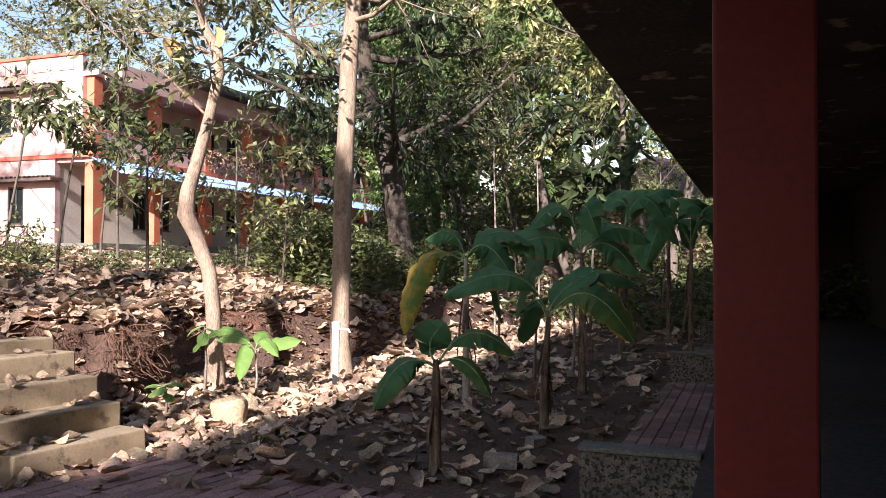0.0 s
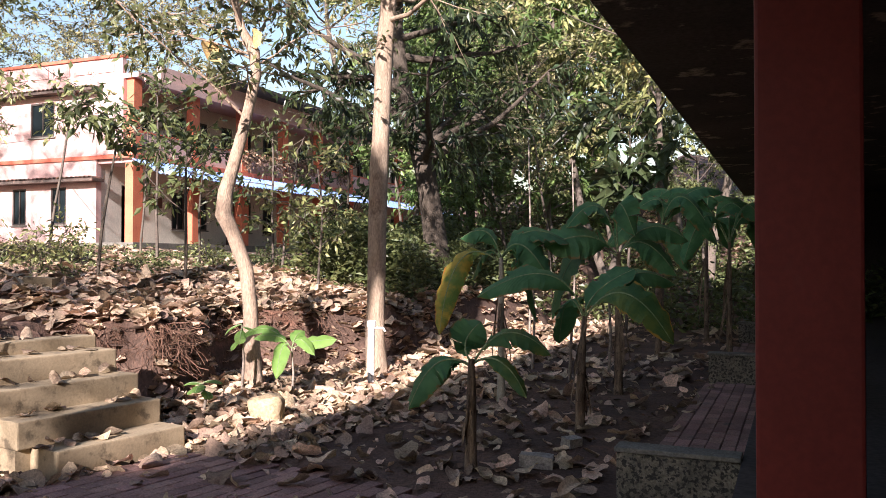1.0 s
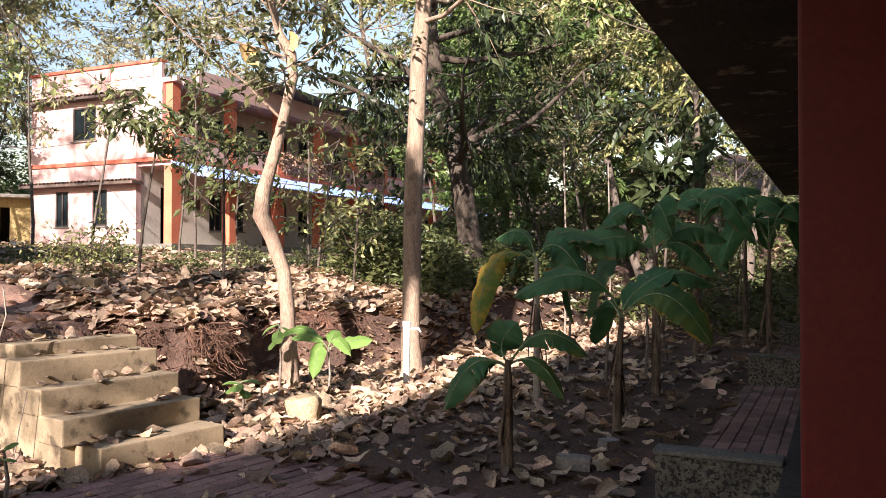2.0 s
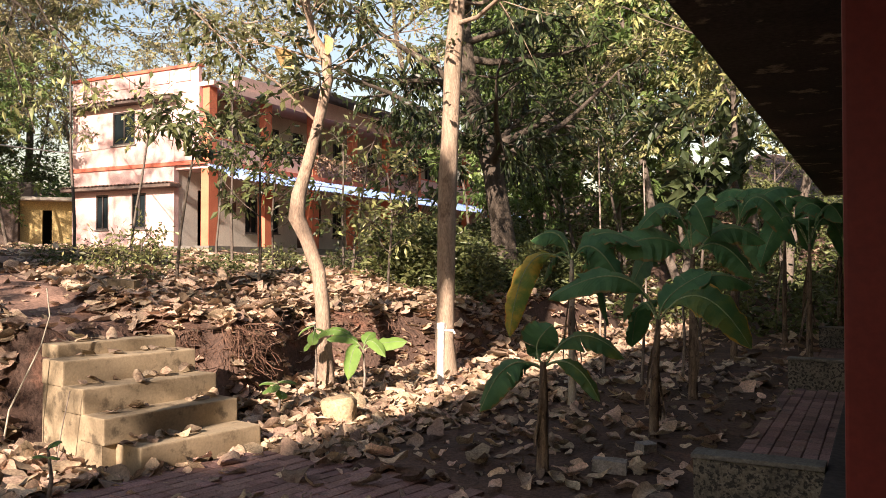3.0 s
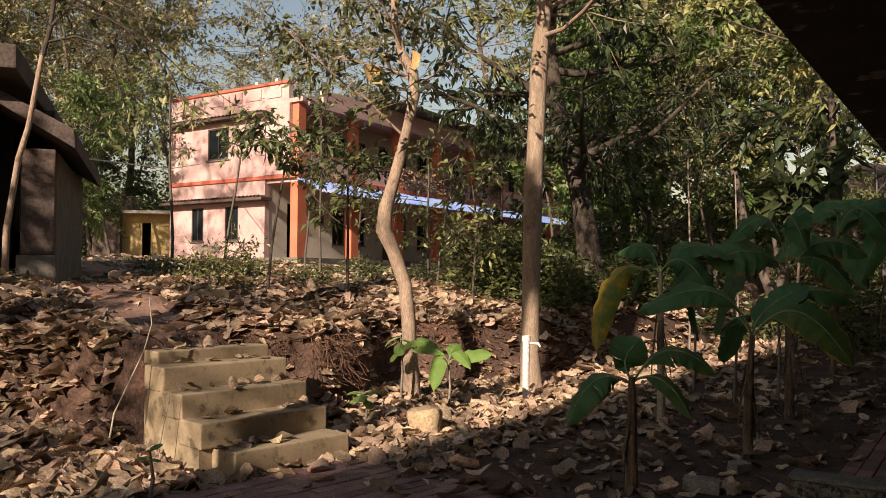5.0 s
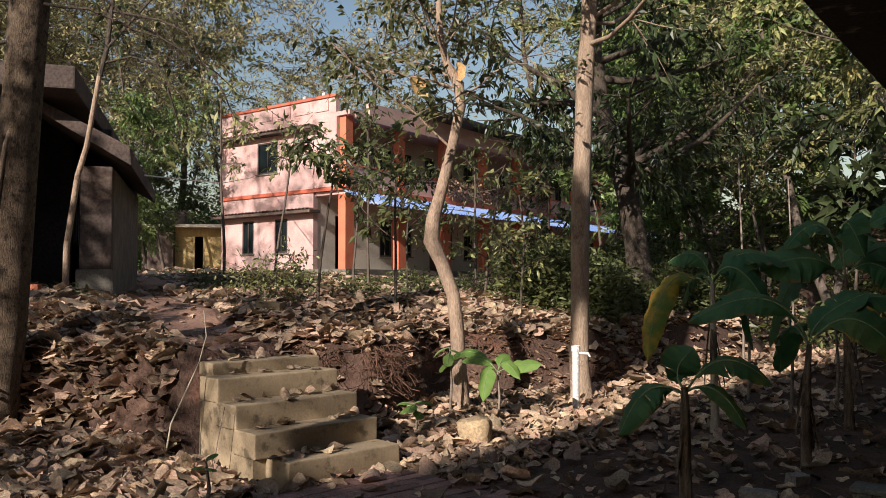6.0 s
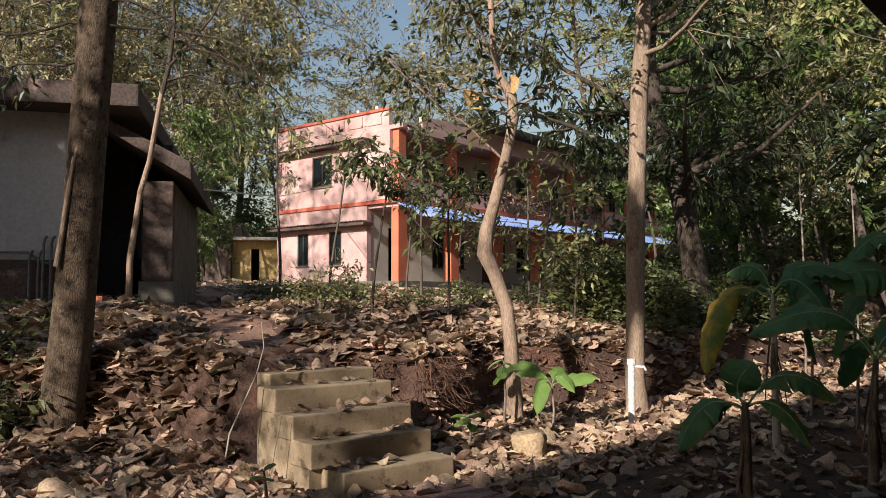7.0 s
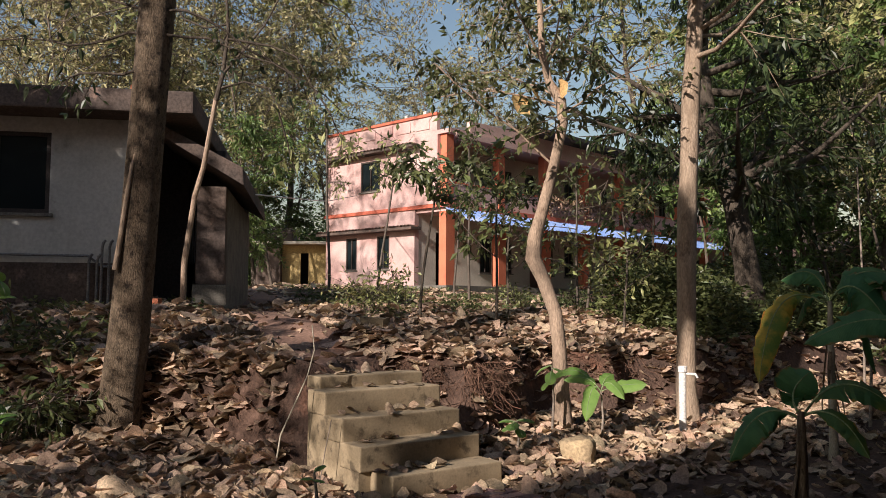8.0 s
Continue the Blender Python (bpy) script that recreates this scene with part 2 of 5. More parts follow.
def quick_mesh(name, V, F, material, smooth=False):
    """V: n x 3, F: m x k array, all faces of k corners."""
    me = bpy.data.meshes.new(name)
    V, F = np.asarray(V, np.float32), np.asarray(F, np.int32)
    me.vertices.add(len(V))
    me.vertices.foreach_set("co", V.ravel())
    me.loops.add(F.size)
    me.loops.foreach_set("vertex_index", F.ravel())
    me.polygons.add(len(F))
    me.polygons.foreach_set("loop_start", np.arange(0, F.size, F.shape[1], dtype=np.int32))
    me.polygons.foreach_set("use_smooth", np.full(len(F), smooth))
    me.update(calc_edges=True)
    me.validate()
    me.materials.append(material)
    return me


def part(name, bm, material, parent, label="", bevel=0.0):
    """Links a bmesh, or a mesh, as one mesh object under its parent."""
    if isinstance(bm, bmesh.types.BMesh):
        if bevel:
            bmesh.ops.bevel(bm, geom=bm.edges[:], offset=bevel, segments=2, affect="EDGES", profile=0.6)
        me = bpy.data.meshes.new(name)
        bm.to_mesh(me)
        bm.free()
        me.materials.append(material)
    else:
        me = bm
    ob = new(name, me)
    ob.parent = parent
    if label:
        tagged(ob, label)
    return ob


def box(x0, x1, y0, y1, z0, z1, bm=None):
    bm = bm or bmesh.new()
    bmesh.ops.create_cube(bm, size=1.0, matrix=Matrix.Translation(((x0 + x1) / 2, (y0 + y1) / 2, (z0 + z1) / 2))
                          @ Matrix.Diagonal((x1 - x0, y1 - y0, z1 - z0, 1)))
    return bm


def thing(name, m, label, category, group="", kind=""):
    ob = new(name)
    ob.matrix_basis = m
    ob.empty_display_size = 0.2
    return tagged(ob, label, category, group, kind)


def tube(pts, radii, n=8, V=None, F=None, bump=0.0, rng=None):
    """Quads of a tube along pts; appends to the lists V, F."""
    pts = [np.array(p, float) for p in pts]
    V, F = (V if V is not None else []), (F if F is not None else [])
    base = len(V)
    ref = np.array((0.31, 0.95, 0.05))
    for i, p in enumerate(pts):
        d = pts[min(i + 1, len(pts) - 1)] - pts[max(i - 1, 0)]
        d /= np.linalg.norm(d) + 1e-9
        a = np.cross(d, ref)
        if np.linalg.norm(a) < 0.2:
            a = np.cross(d, np.array((1.0, 0.1, 0.0)))
        a /= np.linalg.norm(a)
        b = np.cross(d, a)
        for k in range(n):
            g = 2 * math.pi * k / n
            r = radii[i] * (1 + (bump * (rng.random() - 0.5) if rng is not None else 0))
            V.append(p + (a * math.cos(g) + b * math.sin(g)) * r)
    for i in range(len(pts) - 1):
        for k in range(n):
            o, q = base + i * n, base + (i + 1) * n
            F.append((o + k, o + (k + 1) % n, q + (k + 1) % n, q + k))
    return V, F


def leaves(pos, dirs, length, width, rng, droop=0.2):
    """Folded two-triangle leaves at pos along dirs, as arrays."""
    n = len(pos)
    d = dirs / (np.linalg.norm(dirs, axis=1, keepdims=True) + 1e-9)
    r = rng.normal(size=(n, 3))
    s = np.cross(d, r)
    s /= np.linalg.norm(s, axis=1, keepdims=True) + 1e-9
    nn = np.cross(s, d)
    ln = (length * rng.uniform(0.6, 1.3, n))[:, None]
    wd = (width * rng.uniform(0.6, 1.3, n))[:, None]
    tip = pos + d * ln
    tip[:, 2] -= droop * ln[:, 0]
    mid = pos + d * ln * 0.45
    a = mid + s * wd * 0.5 + nn * wd * 0.18
    b = mid - s * wd * 0.5 + nn * wd * 0.18
    V = np.stack((pos, a, tip, b), 1).reshape(-1, 3)
    k = np.arange(n)[:, None] * 4
    F = np.concatenate((k + np.array([[0, 1, 2]]), k + np.array([[0, 2, 3]])), 0)
    return V, F


# ---------------------------------------------------------------- ground
def smooth(a, b, v):
    s = min(max((v - a) / (b - a), 0.0), 1.0)
    return s * s * (3 - 2 * s)


def bank_x(y):
    """Top edge of the earth bank beside the steps."""
    return -6.05 - 1.25 * smooth(-4.2, -3.7, -y) - 1.2 * min(max(3.75 - y, 0.0), 2.0) + 0.6 * smooth(7.5, 10.5, y) + 0.22 * math.sin(y * 1.3) * (1 if y > 6 else 0) - 0.55 * smooth(4.7, 5.0, y) * (1 - smooth(5.6, 6.1, y)) \
        - 0.35 * smooth(7.0, 7.5, y) * (1 - smooth(8.3, 8.8, y))


RISE, TREAD = 0.181, 0.285
STAIR = pose(-4.54, 3.78, 0, 0, 0, -9)
STAIR_INV = STAIR.inverted()
PATHWAY = [(-5.9, 4.6), (-6.5, 5.0), (-7.9, 5.5), (-9.5, 6.0), (-11.1, 6.6), (-15.7, 9.7), (-22, 13), (-30, 17), (-36, 19)]


def path_distance(x, y):
    best = 9.0
    for (ax, ay), (bx, by) in zip(PATHWAY, PATHWAY[1:]):
        dx, dy = bx - ax, by - ay
        s = min(max(((x - ax) * dx + (y - ay) * dy) / (dx * dx + dy * dy), 0), 1)
        best = min(best, math.hypot(x - ax - s * dx, y - ay - s * dy))
    return best


def ground_z(x, y, rough=True):
    e = bank_x(y) - x
    steep = 0.80 * smooth(-0.3, 0.05, e)
    slope = 0.42 * smooth(0.0, 3.4, e) + 0.65 * smooth(2.0, 17.0, e)
    slope += 3.6 * smooth(19.0, 34.0, y) * smooth(-14.0, -8.0, x) + 6.0 * smooth(42.0, 75.0, math.hypot(x, y))
    z = steep + slope + 0.05 * smooth(-1.6, -0.4, e)
    if rough:
        p = path_distance(x, y) if e > -0.5 else 9
        k = 1 - 0.75 * (1 - smooth(0.25, 0.7, p))
        amp = 0.05 if e < -1.2 else 0.11
        z += k * amp * noise.fractal(Vector((x * 1.4, y * 1.4, 3.1)), 0.9, 2.1, 4)
        if -0.6 < e < 0.15:
            z += 0.16 * noise.noise(Vector((x * 3.5, y * 3.5, 8.0)))
        if e > 0.2 and p < 0.8:
            z -= 0.06 * (1 - smooth(0.25, 0.8, p))
        q = STAIR_INV @ Vector((x, y, 0))
        if (-1.5 < q.x < 3.9 and -0.8 < q.y < 1.2) or x > -1.15:
            z = min(z, -0.025)
    return z


def ground():
    xs = [-900, -400, -200, -110, -70, -50, -40, -33, -28, -24, -21, -19, -17.5, -16, -15] + \
        [-14 + 0.11 * i for i in range(137)] + [1.5, 3, 6, 12, 30, 80, 250, 900]
    ys = [-900, -300, -100, -40, -20, -12, -8, -5, -3.5, -2.5] + [-2 + 0.11 * i for i in range(137)] + \
        [13.5, 14.2, 15, 16, 18, 21, 25, 30, 38, 50, 70, 110, 200, 400, 900]
    V = [(x, y, ground_z(x, y)) for y in ys for x in xs]
    w = len(xs)
    F = [(j * w + i, j * w + i + 1, (j + 1) * w + i + 1, (j + 1) * w + i) for j in range(len(ys) - 1) for i in range(w - 1)]
    me = quick_mesh("ground", V, F, SOIL, True)
    return tagged(new("ground", me), "reddish bare soil sloping up over an earth bank", "ground", kind="structure")


ground()


# ---------------------------------------------------------------- veranda with the camera
EAVE_X, EAVE_Z = -1.12, 3.0
SOUTH, NORTH = -14.0, 20.0


def veranda():
    # floor and walls carry the veranda's shade in their dark colour
    fl = tagged(new("floor"), "cement veranda floor with shade put in its dark colour", "floor", kind="structure")
    part("floor_slab", box(-0.30, 2.0, SOUTH, NORTH, -0.05, 0.33), SHADEWALL, fl, bevel=0.01)
    wl = tagged(new("wall_east"), "plastered veranda wall with deep shade put in its colour", "wall", kind="structure")
    part("wall_slab", box(2.0, 2.25, SOUTH, NORTH, -0.05, EAVE_Z - 0.003), SHADEWALL, wl)
    wl = tagged(new("wall_south"), "plastered end wall of the veranda, coloured dark for shade", "wall", kind="structure")
    part("wall_slab", box(-0.30, 2.0, SOUTH - 0.2, SOUTH, -0.05, EAVE_Z - 0.003), SHADEWALL, wl)
    wl = tagged(new("wall_north"), "plastered far end wall of the veranda, coloured dark for shade", "wall", kind="structure")
    part("wall_slab", box(0.25, 2.0, NORTH - 0.2, NORTH, -0.05, EAVE_Z - 0.003), SHADEWALL, wl)
    # unseen block; its stepped profile is fitted to the shadow edge on the ground
    wl = tagged(new("wall_upper"), "unseen pink block above the veranda, added to cast its shadow", "wall", kind="structure")
    bm = bmesh.new()
    side = [bm.verts.new((EAVE_X + 0.06, y, z)) for y, z in ((7.0, EAVE_Z + 0.31), (7.0, 8.2), (-5.0, 8.9), (-9.0, 9.4), (-17.5, 10.5), (-21.0, 12.2), (-26.0, 13.2), (-34.0, 12.0), (-34.0, EAVE_Z + 0.31))]
    made = bmesh.ops.extrude_face_region(bm, geom=[bm.faces.new(side)])
    bmesh.ops.translate(bm, verts=[v for v in made["geom"] if isinstance(v, bmesh.types.BMVert)], vec=(9.0, 0, 0))
    bmesh.ops.recalc_face_normals(bm, faces=bm.faces[:])
    part("wall_slab", bm, PINK, wl)
    ce = tagged(new("ceiling", None), "eave soffit with peeling paint, darkened for its shade", "ceiling", kind="structure")
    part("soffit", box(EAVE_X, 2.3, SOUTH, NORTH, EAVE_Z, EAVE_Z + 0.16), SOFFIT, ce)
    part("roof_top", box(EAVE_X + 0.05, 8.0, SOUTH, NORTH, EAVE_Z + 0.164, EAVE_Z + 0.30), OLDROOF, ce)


def veranda_column():
    c = thing("column", pose(-0.13, 2.72, 0.33), "dark red painted square veranda column in shade", "column", "veranda columns")
    part("shaft", box(0, 0.31, 0, 0.31, 0.0, EAVE_Z - 0.334), RED, c, bevel=0.012)
    for k in (-3, -2, -1, 1, 2, 3, 4, 5):
        copy_thing(c, pose(-0.13, 2.72 + 3.9 * k, 0.33))


def low_wall(y):
    w = thing("low_wall", pose(-1.0, y, 0), "low mottled plaster wall beside the paving in shade", "low wall", "low cross walls")
    part("body", box(0, 0.70, 0, 0.16, -0.08, 0.32), PEBBLE, w, bevel=0.01)
    part("coping", box(-0.012, 0.70, -0.012, 0.172, 0.323, 0.352), CAP, w, "smooth grey plaster coping", bevel=0.008)


veranda()
veranda_column()
for y in (4.82, 10.3, 15.8):
    low_wall(y)


# ---------------------------------------------------------------- steps
def steps():
    s = thing("garden_steps", STAIR, "weathered cream concrete garden steps strewn with dry leaves", "steps")
    for k in range(5):
        h0, h1 = (0.0 if k == 0 else RISE * k - 0.01), (RISE * (k + 1) if k < 4 else RISE * 4.55)
        x1 = -TREAD * k
        bm = box(x1 - (TREAD + 0.04 if k < 4 else 0.24), x1, (0.11, 0.0, 0.0, 0.0, 0.1)[k], 1.16, -0.1 if k == 0 else h0, h1)
        for v in bm.verts:
            v.co += Vector((noise.noise(v.co * 3 + Vector((k, 0, 0))), noise.noise(v.co * 2.3), 0)) * 0.012
        part("step", bm, CONCRETE, s, bevel=0.012)
    bm = bmesh.new()
    for k in range(1, 4):
        box(-TREAD * k - TREAD - 0.03, -TREAD * k - 0.03, 0.004, 1.156, -0.1, RISE * k - 0.012, bm)
    part("core", bm, CONCRETE, s)


steps()


# ---------------------------------------------------------------- two-storey house
def window(parent, x, y, z, w, h, axis="x", shutters=2, out=-1):
    """A framed window with panes in a wall along the local x or y axis."""
    m = Matrix.Translation((x, y, z)) @ (pose(0, 0, 0) if axis == "x" else pose(0, 0, 0, 0, 0, -90))
    fr = bmesh.new()
    for a in ((-w / 2, -w / 2 + 0.06, 0, h), (w / 2 - 0.06, w / 2, 0, h)):
        box(a[0], a[1], -0.05, 0.04, a[2], a[3], fr)
    box(-w / 2 + 0.06, w / 2 - 0.06, -0.05, 0.04, 0, 0.06, fr)
    box(-w / 2 + 0.06, w / 2 - 0.06, -0.05, 0.04, h - 0.06, h, fr)
    for i in range(1, shutters):
        px = -w / 2 + w * i / shutters
        box(px - 0.03, px + 0.03, -0.045, 0.035, 0.06, h - 0.06, fr)
    win = part("window", fr, FRAME, parent, "dark framed window")
    win.matrix_basis = m
    part("pane", box(-w / 2 + 0.05, w / 2 - 0.05, -0.01, 0.0, 0.05, h - 0.05), GLASS, win)
    part("sill", box(-w / 2 - 0.06, w / 2 + 0.06, -0.12, -0.052, -0.05, -0.004), CAP, win, bevel=0.005)
    return win


def wall_with_holes(length, height, thick, holes):
    """One connected wall along x from 0, with rectangular openings (x0, x1, z0, z1) cut through it."""
    bm = bmesh.new()
    xs = sorted({0.0, length, *[h[0] for h in holes], *[h[1] for h in holes]})
    zs = sorted({0.0, height, *[h[2] for h in holes], *[h[3] for h in holes]})
    grid = {(i, j): bm.verts.new((x, 0, z)) for i, x in enumerate(xs) for j, z in enumerate(zs)}
    for i in range(len(xs) - 1):
        for j in range(len(zs) - 1):
            x, z = (xs[i] + xs[i + 1]) / 2, (zs[j] + zs[j + 1]) / 2
            if not any(h[0] < x < h[1] and h[2] < z < h[3] for h in holes):
                bm.faces.new([grid[k] for k in ((i, j), (i + 1, j), (i + 1, j + 1), (i, j + 1))])
    bmesh.ops.delete(bm, geom=[v for v in bm.verts if not v.link_faces], context="VERTS")
    made = bmesh.ops.extrude_face_region(bm, geom=bm.faces[:] + bm.edges[:] + bm.verts[:])
    bmesh.ops.translate(bm, verts=[v for v in made["geom"] if isinstance(v, bmesh.types.BMVert)], vec=(0, thick, 0))
    bmesh.ops.recalc_face_normals(bm, faces=bm.faces[:])
    return bm


HOUSE = pose(-19.75, 19.85, 1.95, 0, 0, 91.8)
BAY, BAYS, DEPTH, VER = 2.92, 9, 6.5, 1.45
FLOOR2, TOP = 2.9, 5.5


def house():
    h = thing("house", HOUSE, "two-storey pink house with orange columns and blue awning", "house")
    L = BAY * BAYS
    part("plinth", box(-0.35, L, -0.35, DEPTH, -0.6, 0.12), CAP, h, "grey cement plinth", bevel=0.01)
    # end wall with two windows below and one above
    holes = [(2.77, 3.45, 0.75, 2.0), (4.61, 5.25, 0.75, 2.0), (3.32, 4.42, 3.74, 4.92)]
    bm = wall_with_holes(DEPTH - VER, TOP - 0.13, 0.22, [(a - VER, b - VER, c - 0.13, d - 0.13) for a, b, c, d in holes])
    w = part("wall", bm, PINK, h, "sunlit pink end wall")
    w.matrix_basis = pose(0.11, VER, 0.13, 0, 0, 90)
    for a, b, c, d in holes:
        window(h, -0.05, (a + b) / 2, c, b - a, d - c, "y")
    # back and far end
    part("wall", box(0.12, L, DEPTH - 0.2, DEPTH, 0.13, TOP), PINK, h)
    part("wall", box(L - 0.22, L, VER, DEPTH - 0.21, 0.13, TOP), PINK, h)
    # room fronts behind the gallery
    for z0, hh in ((0.13, FLOOR2 - 0.14), (FLOOR2 + 0.13, TOP - FLOOR2 - 0.14)):
        holes = []
        for i in range(BAYS):
            x = BAY * i
            if i == 0 and z0 < 1:
                holes.append((1.02, 1.85, 0.0, 2.0))
                continue
            holes.append((x + 0.95, x + 1.75, 0.0, 1.95) if i % 2 == 0 and z0 < 1 else (x + 0.62, x + 1.32, 0.55, 1.95))
            holes.append((x + 1.95, x + 2.65, 0.6, 1.9))
        bm = wall_with_holes(L - 0.4, hh, 0.2, [(a - 0.1, b - 0.1, c, d) for a, b, c, d in holes])
        w = part("wall", bm, WHITEWASH, h, "cream wall behind the gallery")
        w.matrix_basis = Matrix.Translation((0.12, VER + 0.02, z0))
        for a, b, c, d in holes:
            if c > 0.1:
                window(h, (a + b) / 2, VER + 0.07, z0 + c, b - a, d - c)
            elif a > 2:
                part("door", box(a, b, VER + 0.08, VER + 0.13, z0, z0 + d), BROWNDOOR, h, "dark brown door", bevel=0.01)
    # slabs and bands
    part("floor_slab", box(-0.02, L, -0.02, DEPTH + 0.02, FLOOR2 - 0.16, FLOOR2 + 0.12), PINK, h)
    part("band", box(-0.10, L, -0.10, -0.022, FLOOR2 - 0.05, FLOOR2 + 0.12), BAND, h, "red painted band")
    part("band", box(-0.17, -0.113, -0.021, DEPTH + 0.1, FLOOR2 - 0.03, FLOOR2 + 0.10), BAND, h, "red painted band")
    part("sunshade", box(-0.55, -0.023, 1.2, DEPTH + 0.1, 2.13, 2.23), OLDROOF, h, "stained concrete sunshade", bevel=0.01)
    part("sunshade", box(-0.5, 0.105, 1.2, DEPTH + 0.1, 5.12, 5.21), OLDROOF, h, "stained concrete sunshade", bevel=0.01)
    # half-round tiles laid along the sunshades, recessed panels in the parapet
    tile = None
    for y0, zz, x0 in ((1.2, 2.235, -0.57), (1.2, 5.215, -0.52)):
        for k in range(int((DEPTH + 0.1 - y0) / 0.19)):
            if tile is None:
                V, F = [], []
                for q in range(7):
                    g = math.pi * q / 6
                    for xx, rr in ((0.0, 0.085), (0.5, 0.07)):
                        V += [(xx, rr * math.cos(g), rr * math.sin(g) * 0.8), (xx, (rr - 0.015) * math.cos(g), (rr - 0.015) * math.sin(g) * 0.8 - 0.004)]
                for q in range(6):
                    o = q * 4
                    F += [(o, o + 2, o + 6, o + 4), (o + 1, o + 5, o + 7, o + 3), (o, o + 4, o + 5, o + 1), (o + 2, o + 3, o + 7, o + 6)]
                tile = quick_mesh("tile", V, F, OLDTILE)
            part("tile", tile, None, h).matrix_basis = pose(x0, y0 + 0.1 + 0.19 * k, zz, 0, 6 * math.sin(k * 5.1), 2 * math.sin(k * 3.7))
    for k in range(6):
        y0 = 0.75 + k * (DEPTH - 0.7) / 6
        part("parapet_panel", box(-0.095, -0.063, y0, y0 + (DEPTH - 0.7) / 6 - 0.28, TOP + 0.24, TOP + 0.62), PINK, h, bevel=0.008)
    part("roof_slab", box(-0.06, L, -0.25, DEPTH + 0.06, TOP + 0.003, TOP + 0.15), PINK, h)
    part("parapet", box(-0.06, 0.10, 0.4, DEPTH + 0.06, TOP + 0.153, TOP + 0.70), PINK, h, "pink roof parapet")
    part("parapet_cap", box(-0.12, 0.16, 0.36, DEPTH + 0.1, TOP + 0.703, TOP + 0.80), BAND, h, "red parapet capping")
    part("fascia", box(0.2, L, -0.32, -0.253, TOP - 0.12, TOP + 0.10), PINK, h, "pink painted fascia")
    bm = bmesh.new()
    vs = [bm.verts.new(p) for p in ((3.6, -1.05, TOP + 0.62), (L + 0.3, -1.05, TOP + 0.62), (L + 0.3, 3.2, TOP + 1.12), (3.6, 3.2, TOP + 1.12),
                                    (3.6, -1.05, TOP + 0.74), (L + 0.3, -1.05, TOP + 0.74), (L + 0.3, 3.2, TOP + 1.24), (3.6, 3.2, TOP + 1.24))]
    for f in ((0, 1, 2, 3), (4, 7, 6, 5), (0, 4, 5, 1), (1, 5, 6, 2), (2, 6, 7, 3), (3, 7, 4, 0)):
        bm.faces.new([vs[i] for i in f])
    part("roof_parapet", box(1.0, L, -0.24, -0.08, TOP + 0.153, TOP + 0.58), PINK, h, "pink band under the sheet roof")
    part("roof", bm, DARKROOF, h, "dark sheet roof")
    # columns, gallery parapets
    for i in range(BAYS + 1):
        x = BAY * i
        part("column", box(x, x + 0.46, 0, 0.34, 0.123, FLOOR2 - 0.163), ORANGE, h, "orange painted column", bevel=0.012)
        part("column", box(x + 0.04, x + 0.42, 0.02, 0.32, FLOOR2 + 0.123, TOP), ORANGE, h, "orange painted column", bevel=0.012)
        if i < BAYS:
            part("gallery_parapet", box(x + 0.43, x + BAY + 0.03, 0.05, 0.17, FLOOR2 + 0.123, FLOOR2 + 0.86), PINK, h)
            part("parapet_cap", box(x + 0.43, x + BAY + 0.03, 0.02, 0.20, FLOOR2 + 0.863, FLOOR2 + 0.93), BAND, h)
    part("wall", box(-0.105, 0.10, 0.33, VER - 0.003, FLOOR2 + 0.123, TOP), PINK, h, "pink wall closing the upper gallery")
    # corrugated awning
    n = 260
    V, F = [], []
    for k in range(n + 1):
        x = -0.3 + (L + 0.3) * k / n
        c = 0.022 * math.cos(k * math.pi / 1.0) + 0.02 * noise.noise(Vector((x * 0.4, 0, 0)))
        for y, z in ((-0.105, 2.84), (-0.7, 2.58), (-1.3, 2.30)):
            V.append((x, y, z + c + 0.015 * noise.noise(Vector((x * 0.8, y, 5)))))
    for k in range(n):
        for j in range(2):
            o = k * 3 + j
            F.append((o, o + 1, o + 4, o + 3))
    aw = part("awning", quick_mesh("awning", V, F, BLUE), None, h, "faded blue corrugated awning")
    md = aw.modifiers.new("thick", "SOLIDIFY")
    md.thickness = 0.006
    for i in range(BAYS * 2 + 1):
        x = BAY * i / 2 + 0.2
        V, F = tube([(x, 0.0, 2.82), (x, -0.7, 2.53), (x, -1.25, 2.26)], [0.018] * 3, 6)
        part("rafter", quick_mesh("rafter", V, F, METAL), None, h)
    # tank pipes on the roof
    for y in (1.6, 2.6):
        part("vent_pipe", box(0.6, 0.75, y, y + 0.15, TOP + 0.153, TOP + 1.15), WHITE, h, "pale vent pipe", bevel=0.02)
    part("notice_board", box(2.55, 3.0, VER - 0.02, VER + 0.015, 1.45, 1.85), BROWNDOOR, h, "small brown notice board")


house()


def creeper():
    """Dry creeper hanging over the gallery parapet."""
    r = np.random.default_rng(610)
    P, D = [], []
    while len(P) < 1500:
        x = r.uniform(5.6, 14.5)
        if noise.noise(Vector((x * 0.9, 0, 3.0))) < -0.12:
            continue
        P.append((x, -0.02 - abs(r.normal()) * 0.09, FLOOR2 + 0.95 - abs(r.normal()) * 0.34 + 0.1 * noise.noise(Vector((x * 2, 1, 0)))))
        D.append((r.normal(), -0.6 + r.normal() * 0.5, r.normal() - 0.3))
    V, F = leaves(np.array(P), np.array(D), 0.15, 0.08, r, 0.2)
    ob = new("creeper", quick_mesh("creeper", V, F, LITTER_DARK))
    ob.matrix_basis = HOUSE
    tagged(ob, "dry brown creeper hanging over the gallery parapet", "creeper", kind="stuff")


